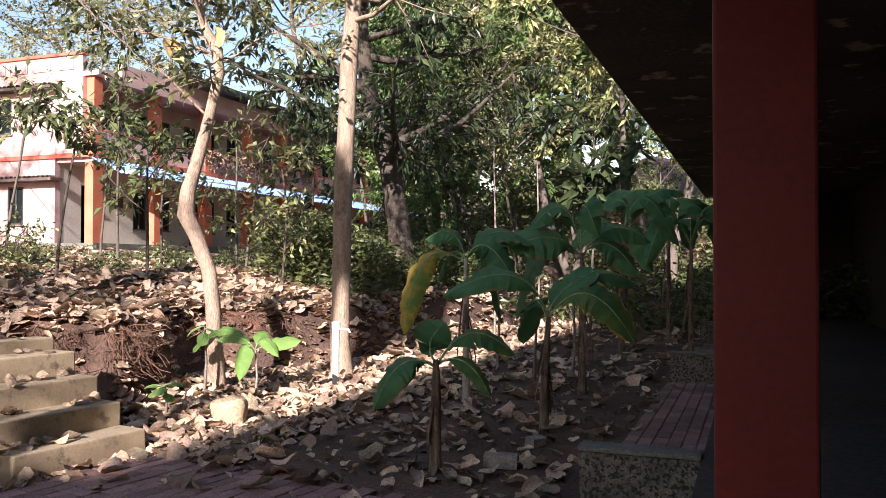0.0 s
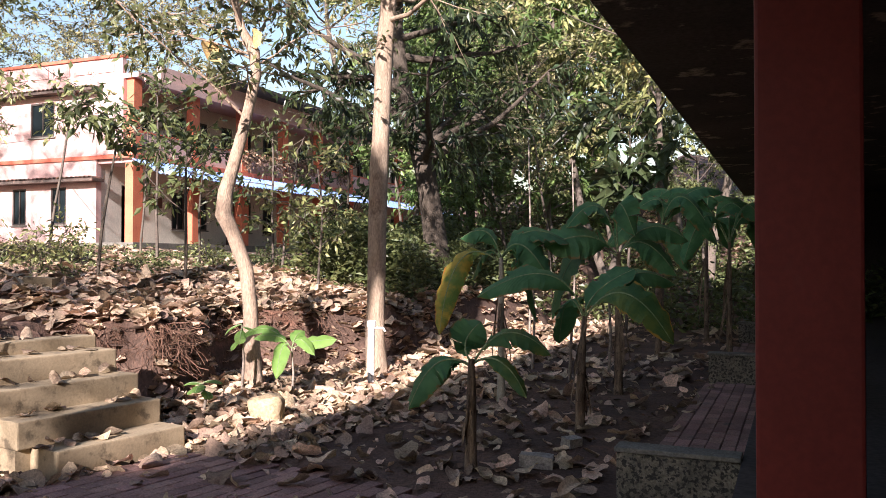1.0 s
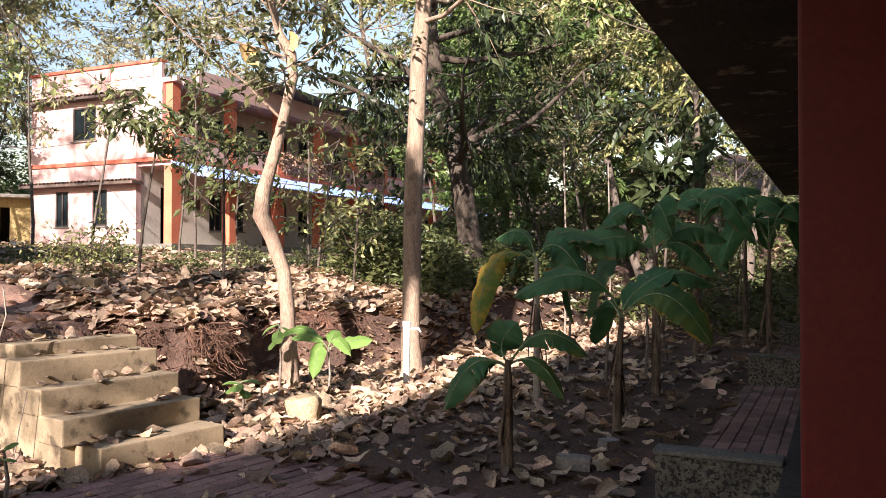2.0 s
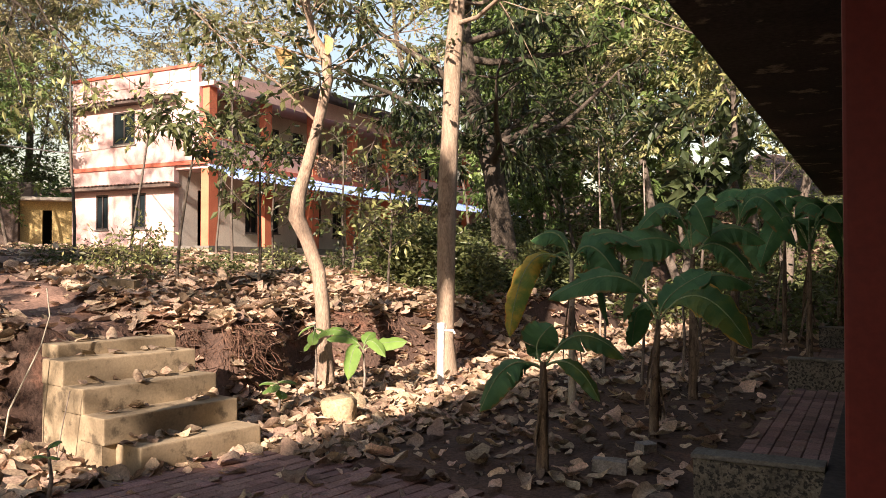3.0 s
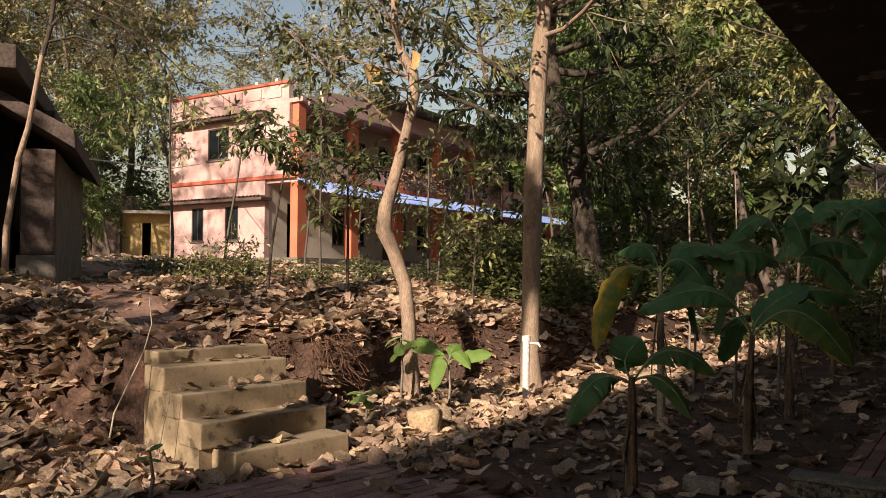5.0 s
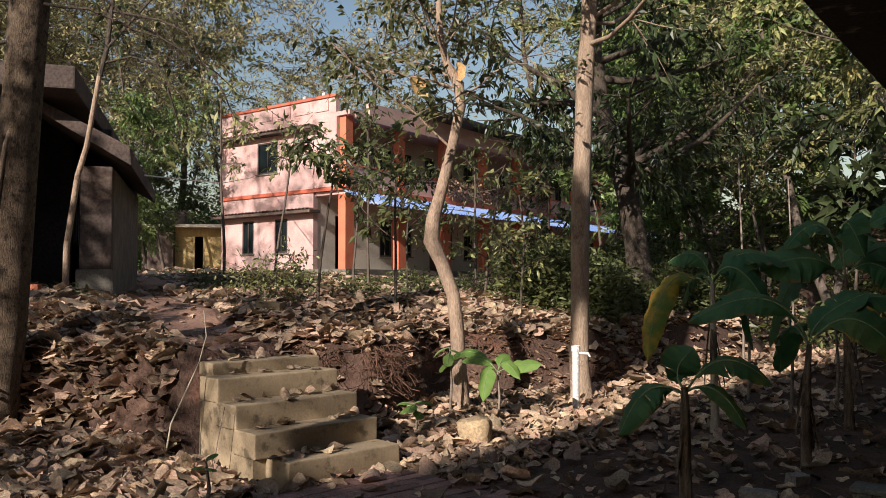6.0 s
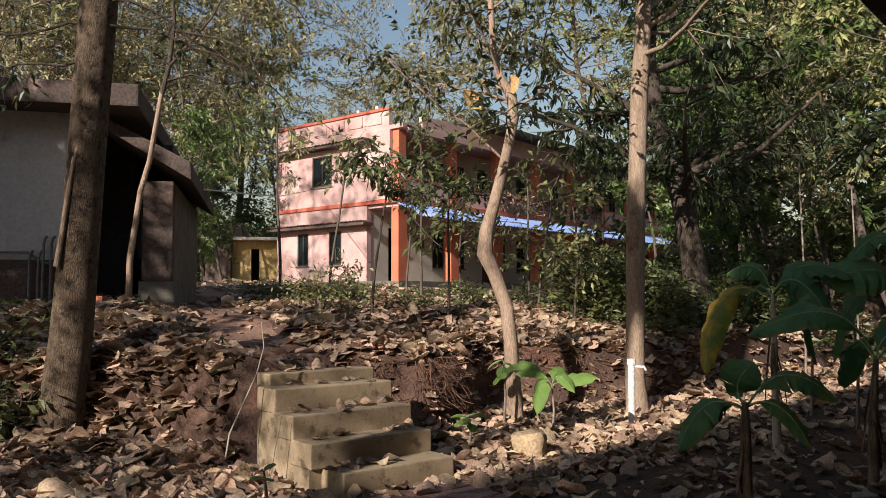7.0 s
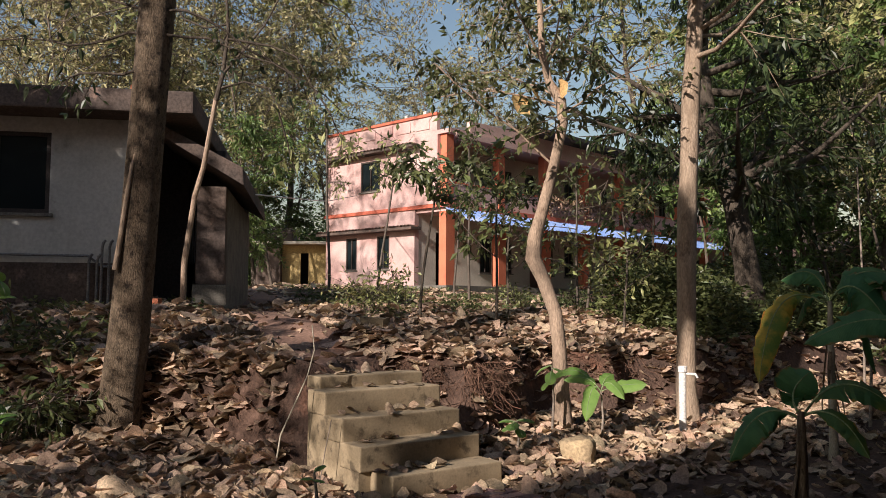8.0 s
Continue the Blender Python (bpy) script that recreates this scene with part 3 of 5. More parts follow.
creeper()


# ---------------------------------------------------------------- cream outbuilding
def outbuilding():
    b = thing("outbuilding", pose(-11.4, 4.85, 1.5, 0, 0, 54), "single-storey cream building with a stained overhanging slab", "building")
    holes = [(4.9, 6.34, 1.2, 2.36), (1.6, 3.0, 1.2, 2.36)]
    H = 2.58
    w = part("wall", wall_with_holes(7.4, H, 0.22, holes), SHADEWASH, b, "cream plastered wall")
    w.matrix_basis = Matrix.Translation((-7.4, 0, 0))
    part("skirting", box(-7.42, 0.0, -0.03, -0.003, -0.5, 0.5), OLDROOF, b, "dirty brown skirting")
    for a, c, z0, z1 in holes:
        window(b, (a + c) / 2 - 7.4, 0.06, z0, c - a, z1 - z0, shutters=2)
    part("wall", box(-0.22, 0.0, 0.221, 5.0, -0.5, H), SHADEWASH, b)
    part("wall", box(-7.4, -7.18, 0.221, 5.0, -0.5, H), SHADEWASH, b)
    part("wall", box(-7.18, 1.3, 5.001, 5.2, -0.5, H), SHADEWASH, b)
    # porch walls near-black: the porch shade is in their colour
    part("wall", box(0.001, 0.62, 1.6, 1.8, -0.5, H), SHADEWALL, b, "porch wall with shade put in its dark colour")
    part("wall", box(0.62, 1.12, 2.2, 2.4, -0.5, H), SHADEWALL, b, "porch wall with shade put in its dark colour")
    # pier in the dark slab tone to look shaded
    part("pier", box(0.9, 1.33, 0.5, 0.75, 0.22, 1.72), OLDROOF, b, "porch pier toned grey-brown for shade", bevel=0.012)
    part("pier_base", box(0.86, 1.37, 0.46, 0.79, -0.5, 0.217), CAP, b, "grey pier base", bevel=0.012)
    # side wall in dark grey plaster, standing in for porch shade
    part("wall", box(1.13, 1.33, 0.751, 5.0, -0.5, 1.72), CAP, b, "porch wall toned grey for the porch shade")
    part("roof_slab", box(-7.9, 0.97, -0.6, 5.4, H + 0.003, 2.9), OLDROOF, b, "stained brown roof slab", bevel=0.03)
    bm = bmesh.new()
    vs = [bm.verts.new(p) for p in ((0.35, -0.1, 2.42), (1.64, -0.1, 1.66), (1.64, 5.2, 1.66), (0.35, 5.2, 2.42),
                                    (0.35, -0.1, 2.575), (1.62, -0.1, 1.93), (1.62, 5.2, 1.93), (0.35, 5.2, 2.575))]
    for f in ((0, 3, 2, 1), (4, 5, 6, 7), (0, 1, 5, 4), (1, 2, 6, 5), (2, 3, 7, 6), (3, 0, 4, 7)):
        bm.faces.new([vs[i] for i in f])
    part("porch_roof", bm, OLDROOF, b, "sloping stained porch roof", bevel=0.02)
    for k in range(8):
        part("grille_bar", box(0.64 + k * 0.035, 0.65 + k * 0.035, 1.7, 1.712, 0.6, 1.7), METAL, b)
    part("coping_tile", box(0.1, 0.2, -0.5, -0.42, 2.903, 2.98), BRICKRED, b, "loose brick on the slab", bevel=0.01)
    V, F = tube([(-4.0, -0.06, 0.62), (-2.0, -0.06, 0.61), (-0.5, -0.06, 0.60), (-0.3, -0.08, 0.45), (-0.05, -0.08, 0.46)], [0.018] * 5, 8)
    part("water_pipe", quick_mesh("water_pipe", V, F, METAL, True), None, b, "thin grey water pipe")
    for x, hh in ((-0.47, 0.52), (-0.36, 0.52), (-0.30, 0.72), (-0.2, 0.72)):
        V, F = tube([(x, -0.1, -0.2), (x, -0.1, hh), (x + 0.02, -0.11, hh + 0.07), (x + 0.05, -0.12, hh + 0.1)], [0.02] * 4, 8)
        part("tap_pipe", quick_mesh("tap_pipe", V, F, METAL, True), None, b, "upright grey tap pipe")


def yellow_shed():
    b = thing("yellow_shed", pose(-33.9, 22.6, 1.9, 0, 0, 46), "small yellow outhouse with a flat roof among trees", "shed")
    holes = [(0.9, 1.3, 0, 2.0)]
    w = part("wall", wall_with_holes(2.4, 2.4, 0.2, holes), YELLOW, b)
    part("wall", box(-1.2, -0.003, -0.5, 2.0, -0.3, 2.2), OLDROOF, b, "stained unplastered side wall")
    part("wall", box(2.2, 2.4, 0.201, 2.5, 0, 2.4), YELLOW, b)
    # back wall near-black: shade behind the doorway is in its colour
    part("wall", box(0, 2.199, 2.3, 2.5, 0, 2.4), SHADEWALL, b)
    part("roof_slab", box(-1.4, 2.8, -0.7, 2.7, 2.403, 2.55), WHITEWASH, b, "pale flat roof slab", bevel=0.02)
    part("water_tank", box(-0.6, 0.5, 0.3, 1.4, 2.553, 3.3), FRAME, b, "black water tank", bevel=0.1)


outbuilding()
yellow_shed()


# ---------------------------------------------------------------- trees
def bend(p, d, n, step, rng, up=0.0, wob=0.25):
    """A wandering line of n steps from p along d."""
    out = [np.array(p, float)]
    d = np.array(d, float) / np.linalg.norm(d)
    for _ in range(n):
        d = d + rng.normal(size=3) * wob * 0.5 + np.array((0, 0, up))
        d /= np.linalg.norm(d)
        out.append(out[-1] + d * step)
    return out


def grow(trunk, radii, z0, limbs, limb_len, twigs, twig_len, per_twig, leaf, rng, rise=0.5, droop=0.3, up=0.03, wide=0.42, gaps=0.0, n=10, slim=0.5):
    """Wood and leaves of a tree: a trunk line, limbs above z0, twigs and leaves. Returns V, F, LV, LF."""
    V, F = tube(trunk, radii, n, bump=0.12, rng=rng)
    T = [np.array(p, float) for p in trunk]
    top = [i for i in range(len(T)) if T[i][2] >= z0]
    P, D = [], []
    for k in range(limbs):
        i = top[int(rng.integers(len(top)))]
        j = min(i + 1, len(T) - 1)
        s = rng.random()
        p = T[i] * (1 - s) + T[j] * s
        r = radii[i] * slim
        a = 2 * math.pi * (k * 0.382 + rng.random() * 0.2)
        L = limb_len * rng.uniform(0.55, 1.15)
        line = bend(p, (math.cos(a), math.sin(a), rise + rng.normal() * 0.25), 6, L / 6, rng, up)
        tube(line, [max(r * (1 - 0.14 * q), 0.008) for q in range(7)], 6, V, F)
        for q in range(twigs):
            b = line[int(rng.integers(2, 7))]
            if rng.random() < gaps:
                continue
            tw = bend(b, rng.normal(size=3) * np.array((1, 1, 0.6)) + np.array((0, 0, 0.1)), 4, twig_len * rng.uniform(0.5, 1.2) / 4, rng, -0.03)
            tube(tw[::2], [max(r * 0.28, 0.006) * (1 - 0.4 * w) for w in range(3)], 3, V, F)
            m = int(per_twig * rng.uniform(0.5, 1.4))
            for _ in range(m):
                s = rng.uniform(0.2, 1.0) * 3.999
                w = int(s)
                P.append(tw[w] * (1 - s + w) + tw[w + 1] * (s - w))
                D.append((tw[w + 1] - tw[w]) * 1.2 / max(np.linalg.norm(tw[w + 1] - tw[w]), 1e-6) + rng.normal(size=3) * 0.9)
    P, D = np.array(P), np.array(D)
    P = P + rng.normal(size=P.shape) * 0.05
    D[:, 2] -= droop
    LV, LF = leaves(P, D, leaf, leaf * wide, rng, droop * 0.3)
    return V, F, LV, LF


def tree(label, bark, green, *a, category="tree", group="", base=None, **k):
    V, F, LV, LF = grow(*a, **k)
    b = np.array(base if base is not None else a[0][0], float)
    t = thing("tree", Matrix.Translation(b), label, category, group)
    part("trunk", quick_mesh("trunk", np.array(V) - b, F, bark, True), None, t)
    part("crown", quick_mesh("crown", LV - b, LF, green), None, t)
    return t


def rng_of(seed):
    return np.random.default_rng(seed)


# bent slender tree by the steps
SLENDER = tree("slender bent tree with pale bark and sparse leaves", BARK_PALE, LEAF_OLIVE,
     [(-5.45, 7.24, -0.06), (-5.45, 7.24, 0.08), (-5.47, 7.22, 0.63), (-5.48, 7.21, 0.99), (-5.52, 7.19, 1.36), (-5.64, 7.13, 1.73), (-5.75, 7.09, 1.97), (-5.72, 7.09, 2.22), (-5.66, 7.12, 2.46), (-5.57, 7.14, 2.77), (-5.50, 7.17, 3.07), (-5.40, 7.19, 3.50), (-5.42, 7.18, 3.74), (-5.55, 7.13, 3.99), (-5.62, 7.10, 4.29), (-5.64, 7.07, 5.03), (-5.55, 7.09, 5.76)],
     [0.14, 0.11, 0.085, 0.082, 0.078, 0.08, 0.095, 0.085, 0.072, 0.066, 0.058, 0.058, 0.065, 0.045, 0.042, 0.03, 0.018],
     2.6, 23, 2.3, 11, 0.75, 15, 0.12, rng_of(3), rise=0.5, droop=0.5, up=0.02, slim=0.26)
# straight tall tree beside the water pipe
tree("tall straight tree with tan bark and dark upper limbs", BARK_TAN, LEAF_DARK,
     [(-4.92, 9.06, -0.05), (-4.91, 9.06, 0.09), (-4.93, 9.04, 0.49), (-4.92, 9.04, 0.92), (-4.89, 9.03, 1.92), (-4.87, 9.03, 2.64), (-4.85, 9.03, 2.99), (-4.80, 9.03, 4.07), (-4.74, 9.04, 4.78), (-4.70, 9.04, 5.64), (-4.64, 9.04, 6.93)],
     [0.2, 0.15, 0.128, 0.118, 0.116, 0.119, 0.11, 0.109, 0.1, 0.085, 0.05],
     3.9, 18, 3.4, 12, 0.9, 26, 0.13, rng_of(5), rise=0.35, droop=0.5, slim=0.33)
# broad dark tree behind it
tree("broad dark mango tree with dense hanging foliage", BARK_BLACK, LEAF_DARK,
     [(-6.11, 13.94, 0.87), (-6.21, 13.90, 1.30), (-6.30, 13.85, 2.15), (-6.45, 13.77, 3.22), (-6.66, 13.67, 4.07), (-6.84, 13.59, 4.82), (-6.93, 13.53, 5.89), (-6.82, 13.55, 7.27)],
     [0.36, 0.27, 0.22, 0.20, 0.18, 0.16, 0.12, 0.05],
     2.6, 20, 3.2, 14, 1.0, 22, 0.21, rng_of(8), rise=0.35, droop=0.9, wide=0.3)
# thick trunk at the foot of the bank
THICK = tree("thick rough-barked tree among fallen leaves", BARK_DARK, LEAF_YEL,
     [(-7.73, 3.21, -0.05), (-7.72, 3.21, 0.05), (-7.66, 3.22, 0.56), (-7.59, 3.24, 1.10), (-7.48, 3.25, 2.18), (-7.37, 3.26, 3.25), (-7.25, 3.27, 4.33), (-7.18, 3.27, 5.14), (-7.09, 3.25, 6.21)],
     [0.28, 0.225, 0.205, 0.19, 0.175, 0.165, 0.16, 0.13, 0.06],
     5.6, 12, 2.6, 9, 0.9, 10, 0.15, rng_of(13), rise=0.9, droop=0.4, n=14)



def low_branches(owner, starts, seed, green, leaf, label):
    """Thin drooping branches with few leaves, as parts of a tree."""
    rr = rng_of(seed)
    base = np.array(owner.matrix_basis.translation)
    for p, way, n in starts:
        V, F, Q, D = [], [], [], []
        line = bend(np.array(p) - base, way, n, 0.22, rr, -0.05, 0.35)
        tube(line, [0.016 * (1 - 0.7 * k / n) for k in range(n + 1)], 5, V, F)
        for k in range(2, n):
            for _ in range(2):
                tw = bend(line[k], rr.normal(size=3) + np.array((0, 0, -0.3)), 3, 0.13, rr, -0.1)
                tube(tw, [0.005, 0.004, 0.003, 0.002], 4, V, F)
                for _ in range(3):
                    Q.append(tw[int(rr.integers(1, 4))])
                    D.append(rr.normal(size=3) + np.array((0, 0, -0.9)))
        part("branch", quick_mesh("branch", V, F, BARK_BLACK, True), None, owner, label)
        LV, LF = leaves(np.array(Q), np.array(D), leaf, leaf * 0.45, rr, 0.2)
        part("foliage", quick_mesh("foliage", LV, LF, green), None, owner)


low_branches(THICK, [((-7.27, 3.19, 3.98), (-0.7, -0.6, 0.1), 9), ((-7.30, 3.19, 3.66), (-0.7, -0.7, -0.15), 8), ((-7.18, 3.28, 3.98), (0.6, 0.6, -0.2), 7),
                     ((-7.17, 3.27, 4.20), (0.7, 0.7, 0.3), 9), ((-7.25, 3.19, 4.20), (-0.8, -0.5, 0.25), 10)], 19, LEAF_DARK, 0.1, "thin dark drooping branch")
# woods round the place: a few kinds, then copies
KINDS = []
for i, (bark, green, hgt, rad, z0, limbs, ll, leaf, seed, per, label) in enumerate([
        (BARK_WOOD, LEAF_YEL, 9.5, 0.075, 2.6, 20, 2.7, 0.17, 21, 36, "tall sunlit tree with yellow-green leaves"),
        (BARK_WOOD, LEAF_MID, 8.5, 0.07, 2.0, 20, 2.5, 0.17, 22, 36, "green woodland tree with a loose crown"),
        (BARK_DARK, LEAF_DARK, 10.0, 0.11, 2.6, 22, 3.0, 0.19, 23, 36, "dark green woodland tree with a full crown"),
        (BARK_WOOD, LEAF_DRY, 9.0, 0.042, 2.6, 24, 2.3, 0.13, 24, 14, "half-bare tree with dry leaves and thin twigs"),
        (BARK_WOOD, LEAF_BUSH, 6.0, 0.05, 0.8, 22, 1.8, 0.17, 25, 34, "bright green young tree leafy to the ground")]):
    r = rng_of(seed)
    line = bend((0, 0, -0.4), (0.04, 0.02, 1), 8, hgt / 8, r, 0.06, 0.22)
    t = tree(label, bark, green, line, [rad * (1.25 - 0.14 * q) for q in range(9)], z0, limbs, ll, 10, 1.0, per, leaf, r,
             base=(0, 0, 0), rise=0.5, droop=0.4, group="woodland trees")
    KINDS.append(t)

WOODS = []
r = rng_of(77)
spots = [(-7.4, 18.2, 4, 1), (-9.6, 20.2, 4, 1.3), (-6.2, 21.5, 4, 1.4), (-27.4, 16.4, 4, 1.1), (-38.5, 24.5, 4, 1), (-41, 21, 4, 1), (-35.5, 19.5, 4, 0.8), (-30.5, 24, 3, 1.7), (-40, 15, 3, 1.7), (-44, 20, 0, 1.5), (-35, 22, 3, 1.6), (-32, 21, 3, 1.5), (-42, 9, 3, 1.8), (-38, 17, 3, 1.8), (-46, 12, 3, 2.0), (-34, 26, 3, 1.7), (-41, 27, 0, 1.7), (-46, 30, 3, 2.0), (-37, 9.5, 3, 1.5), (-33, 33, 3, 1.8), (-27, 31, 3, 1.6), (-25, 36, 0, 1.6), (-6.3, 18.3, 1, 0.6), (-4.6, 20.4, 0, 0.75), (-7.7, 20.6, 2, 0.7), (-26.5, 34, 0, 1.7), (-29.5, 30, 3, 1.6), (-37.5, 24.8, 1, 1.23), (-9.2, 23, 0, 1.12), (-2.8, 17.2, 0, 0.7),
         (-2.2, 22.6, 0, 1.12), (0.8, 28.3, 0, 1.23), (-4.2, 28.6, 3, 1.23), (-6.9, 32.3, 1, 1.34), (-0.8, 35.5, 0, 1.34), (4.1, 38.8, 1, 1.23), (-11.2, 29.1, 0, 1.34), (-9.5, 38.4, 0, 1.34),
         (-4.5, 42.8, 3, 1.34), (1.7, 47.2, 0, 1.46), (-4.2, 20.6, 0, 0.9), (-6.1, 24.5, 1, 1.01), (-0.5, 27, 3, 1.5), (-4.5, 22.5, 3, 1.3), (-8.5, 23, 4, 1.3), (2.5, 36, 0, 1.3),
         (-3.5, 27.5, 0, 1.3), (-7, 30, 0, 1.4), (-10.5, 27, 4, 1.5), (-2, 22, 1, 1), (0.5, 21, 3, 1), (-13, 34, 0, 1.5), (-5.5, 19, 3, 0.8), (-29, 17.5, 3, 1.5),
         (-33, 16, 3, 1.8), (-30.5, 11.8, 3, 1.7), (-31, 13, 3, 1.5), (-31.5, 9.2, 3, 1.8), (-38, 12, 3, 1.8), (-36, 16, 3, 1.6),
         (-36, 14, 3, 1.5)]
for _ in range(34):
    a, d = radians(r.uniform(-8, 80)), r.uniform(38, 64)
    k = (0, 3, 0, 1, 3)[int(r.integers(5))]
    if a > radians(66):
        continue
    spots.append((-math.sin(a) * d, math.cos(a) * d, 3 if a > radians(38) else k, r.uniform(1.4, 2.1)))
hm = HOUSE.inverted()
first = set()
for x, y, k, s in spots:
    q = hm @ Vector((x, y, 1.5))
    if math.hypot(x, y) > 24 and radians(30.5) < math.atan2(-x, y) < radians(36.5):
        continue
    if math.hypot(x, y) > 24 and radians(47) < math.atan2(-x, y) < radians(52.5):
        s *= 0.6
    if -2.0 < q.x < BAY * BAYS + 2 and -1.0 < q.y < DEPTH + 1.5:
        continue
    m = Matrix.Translation((x, y, ground_z(x, y, False))) @ pose(0, 0, 0, 0, 0, r.uniform(0, 360)) @ Matrix.Scale(s, 4)
    if k in first:
        copy_thing(KINDS[k], m)
    else:
        first.add(k)
        KINDS[k].matrix_basis = m


def path_strip():
    """Trodden earth ribbon along the way up to the houses."""
    V, F = [], []
    pts = []
    for (ax, ay), (bx, by) in zip(PATHWAY, PATHWAY[1:]):
        n = max(3, int(math.hypot(bx - ax, by - ay) / 0.2))
        pts += [(ax + (bx - ax) * k / n, ay + (by - ay) * k / n, math.atan2(by - ay, bx - ax)) for k in range(n)]
    for i, (x, y, a) in enumerate(pts):
        for j in range(9):
            w = (j / 4 - 1) * (0.5 + 0.16 * noise.noise(Vector((i * 0.22, j // 5, 2.0))))
            px, py = x - math.sin(a) * w, y + math.cos(a) * w
            V.append((px, py, ground_z(px, py) + 0.035 - 0.05 * abs(j / 4 - 1) ** 3))
    for i in range(len(pts) - 1):
        for j in range(8):
            o = i * 9 + j
            F.append((o, o + 1, o + 10, o + 9))
    tagged(new("pathway", quick_mesh("pathway", V, F, PATHSOIL, True)), "trodden reddish earth footpath up from the steps", "path", kind="structure")


path_strip()


# ---------------------------------------------------------------- leaf litter
def dry_leaf(rng, seg=4):
    """A curled broad dry leaf one unit long, as vertices and quads."""
    V, F = [], []
    curl, roll, tw = rng.uniform(-0.9, 1.0), rng.uniform(0.0, 0.85) * rng.choice((-1, 1, 1)), rng.uniform(-0.5, 0.5)
    wid = rng.uniform(0.28, 0.42)
    x = z = a = 0.0
    for i in range(seg + 1):
        s = i / seg
        w = rng.uniform(0.72, 1.18) * wid * (0.12 + 1.6 * math.sin(math.pi * min(0.98, s * 0.85 + 0.1)) ** 0.8) * 0.62
        for q in (-1, 0, 1):
            g = roll * abs(q) + 0.22 * rng.normal()
            yy, zz = q * w * math.cos(g), w * math.sin(g) * abs(q)
            t = tw * s
            V.append((x - zz * math.sin(a), yy * math.cos(t) - zz * math.sin(t) * 0.3, z + zz * math.cos(a) + yy * math.sin(t)))
        x += math.cos(a) / seg
        z += math.sin(a) / seg
        a += curl / seg
    for i in range(seg):
        for j in (0, 1):
            o = i * 3 + j
            F.append((o, o + 1, o + 4, o + 3))
    V = np.array(V)
    V[:, 0] -= 0.5
    V[:, 2] -= V[:, 2].min()
    return V, np.array(F)


def curled_leaf(rng, seg=5):
    """A crumpled broad dry leaf one unit long with a raised midrib line and a wavy edge."""
    V, F = [], []
    curl, roll, tw = rng.uniform(-0.8, 1.0), rng.uniform(0.0, 0.6) * rng.choice((-1, 1)), rng.uniform(-0.8, 0.8)
    wid, ph = rng.uniform(0.24, 0.36), rng.uniform(0, 6)
    x = z = a = 0.0
    for i in range(seg + 1):
        s = i / seg
        w = wid * (0.10 + math.sin(math.pi * min(0.985, s * 0.88 + 0.08)) ** 0.75) * rng.uniform(0.86, 1.1)
        for q in (-1.0, -0.5, 0.0, 0.5, 1.0):
            g = roll * abs(q) ** 1.5
            yy = q * w * math.cos(g * 0.7)
            zz = w * abs(q) * math.sin(g) + 0.06 * math.sin(8 * s + ph + 2 * q) * abs(q) + 0.012 * rng.normal()
            t = tw * s
            V.append((x - zz * math.sin(a), yy * math.cos(t) - zz * math.sin(t) * 0.4, z + zz * math.cos(a) + yy * math.sin(t)))
        x += math.cos(a) / seg
        z += math.sin(a) / seg
        a += curl / seg
    for i in range(seg):
        for j in range(4):
            o = i * 5 + j
            F.append((o, o + 1, o + 6, o + 5))
    V = np.array(V)
    V[:, 0] -= 0.5
    V[:, 2] -= V[:, 2].min()
    return V, np.array(F)


CURLED = [curled_leaf(rng_of(270 + i)) for i in range(24)]
LEAF_SHAPES = [dry_leaf(rng_of(200 + i)) for i in range(24)]
CRUMBS = [dry_leaf(rng_of(240 + i), 3) for i in range(24)]


def litter_density(x, y):
    e = bank_x(y) - x
    if e > -0.3 and path_distance(x, y) < 0.5:
        return 0.05
    if x > -1.1 and y < 22:
        return 0.03
    q = STAIR_INV @ Vector((x, y, 0))
    if 0.1 < q.x < 3.8 and -0.8 < q.y < 1.12:
        return 0.06
    if e < -0.75:
        lit = 0.075 + 0.925 * smooth(3.0, 4.4, -x + 0.35 * noise.noise(Vector((x * 1.1, y * 1.1, 4.0))))
        return lit * (1 - 0.35 * smooth(8, 12, y))
    if e < 0.15:
        return 1.0
    if e < 3.2:
        return 0.75
    return 0.35 * (1 - 0.6 * smooth(4, 9, e))


def scatter(count, area, size, seed, shapes=None):
    r = rng_of(seed)
    Vs, Fs, base, made = [], [], 0, 0
    while made < count:
        x, y = r.uniform(area[0], area[1]), r.uniform(area[2], area[3])
        if r.random() > litter_density(x, y):
            made += 0.12
            continue
        made += 1
        q = STAIR_INV @ Vector((x, y, 0))
        if -1.7 < q.x < 0.02 and -0.05 < q.y < 1.2:
            continue
        near = shapes is None and x > -6.4 and 2.0 < y < 9.5
        V, F = (shapes or (CURLED if near else LEAF_SHAPES))[int(r.integers(24))]
        s = size * (0.85 if near else 1.0) * (r.uniform(0.35, 0.75) if r.random() < 0.45 else r.uniform(0.7, 1.35))
        m = np.array((Matrix.Translation((x, y, ground_z(x, y) + r.uniform(-0.01, 0.035)))
                      @ pose(0, 0, 0, r.normal() * 14, r.normal() * 14, r.uniform(0, 360)) @ Matrix.Scale(s, 4)))
        W = V @ m[:3, :3].T + m[:3, 3]
        Vs.append(W)
        Fs.append(F + base)
        base += len(V)
    return np.concatenate(Vs), np.concatenate(Fs)


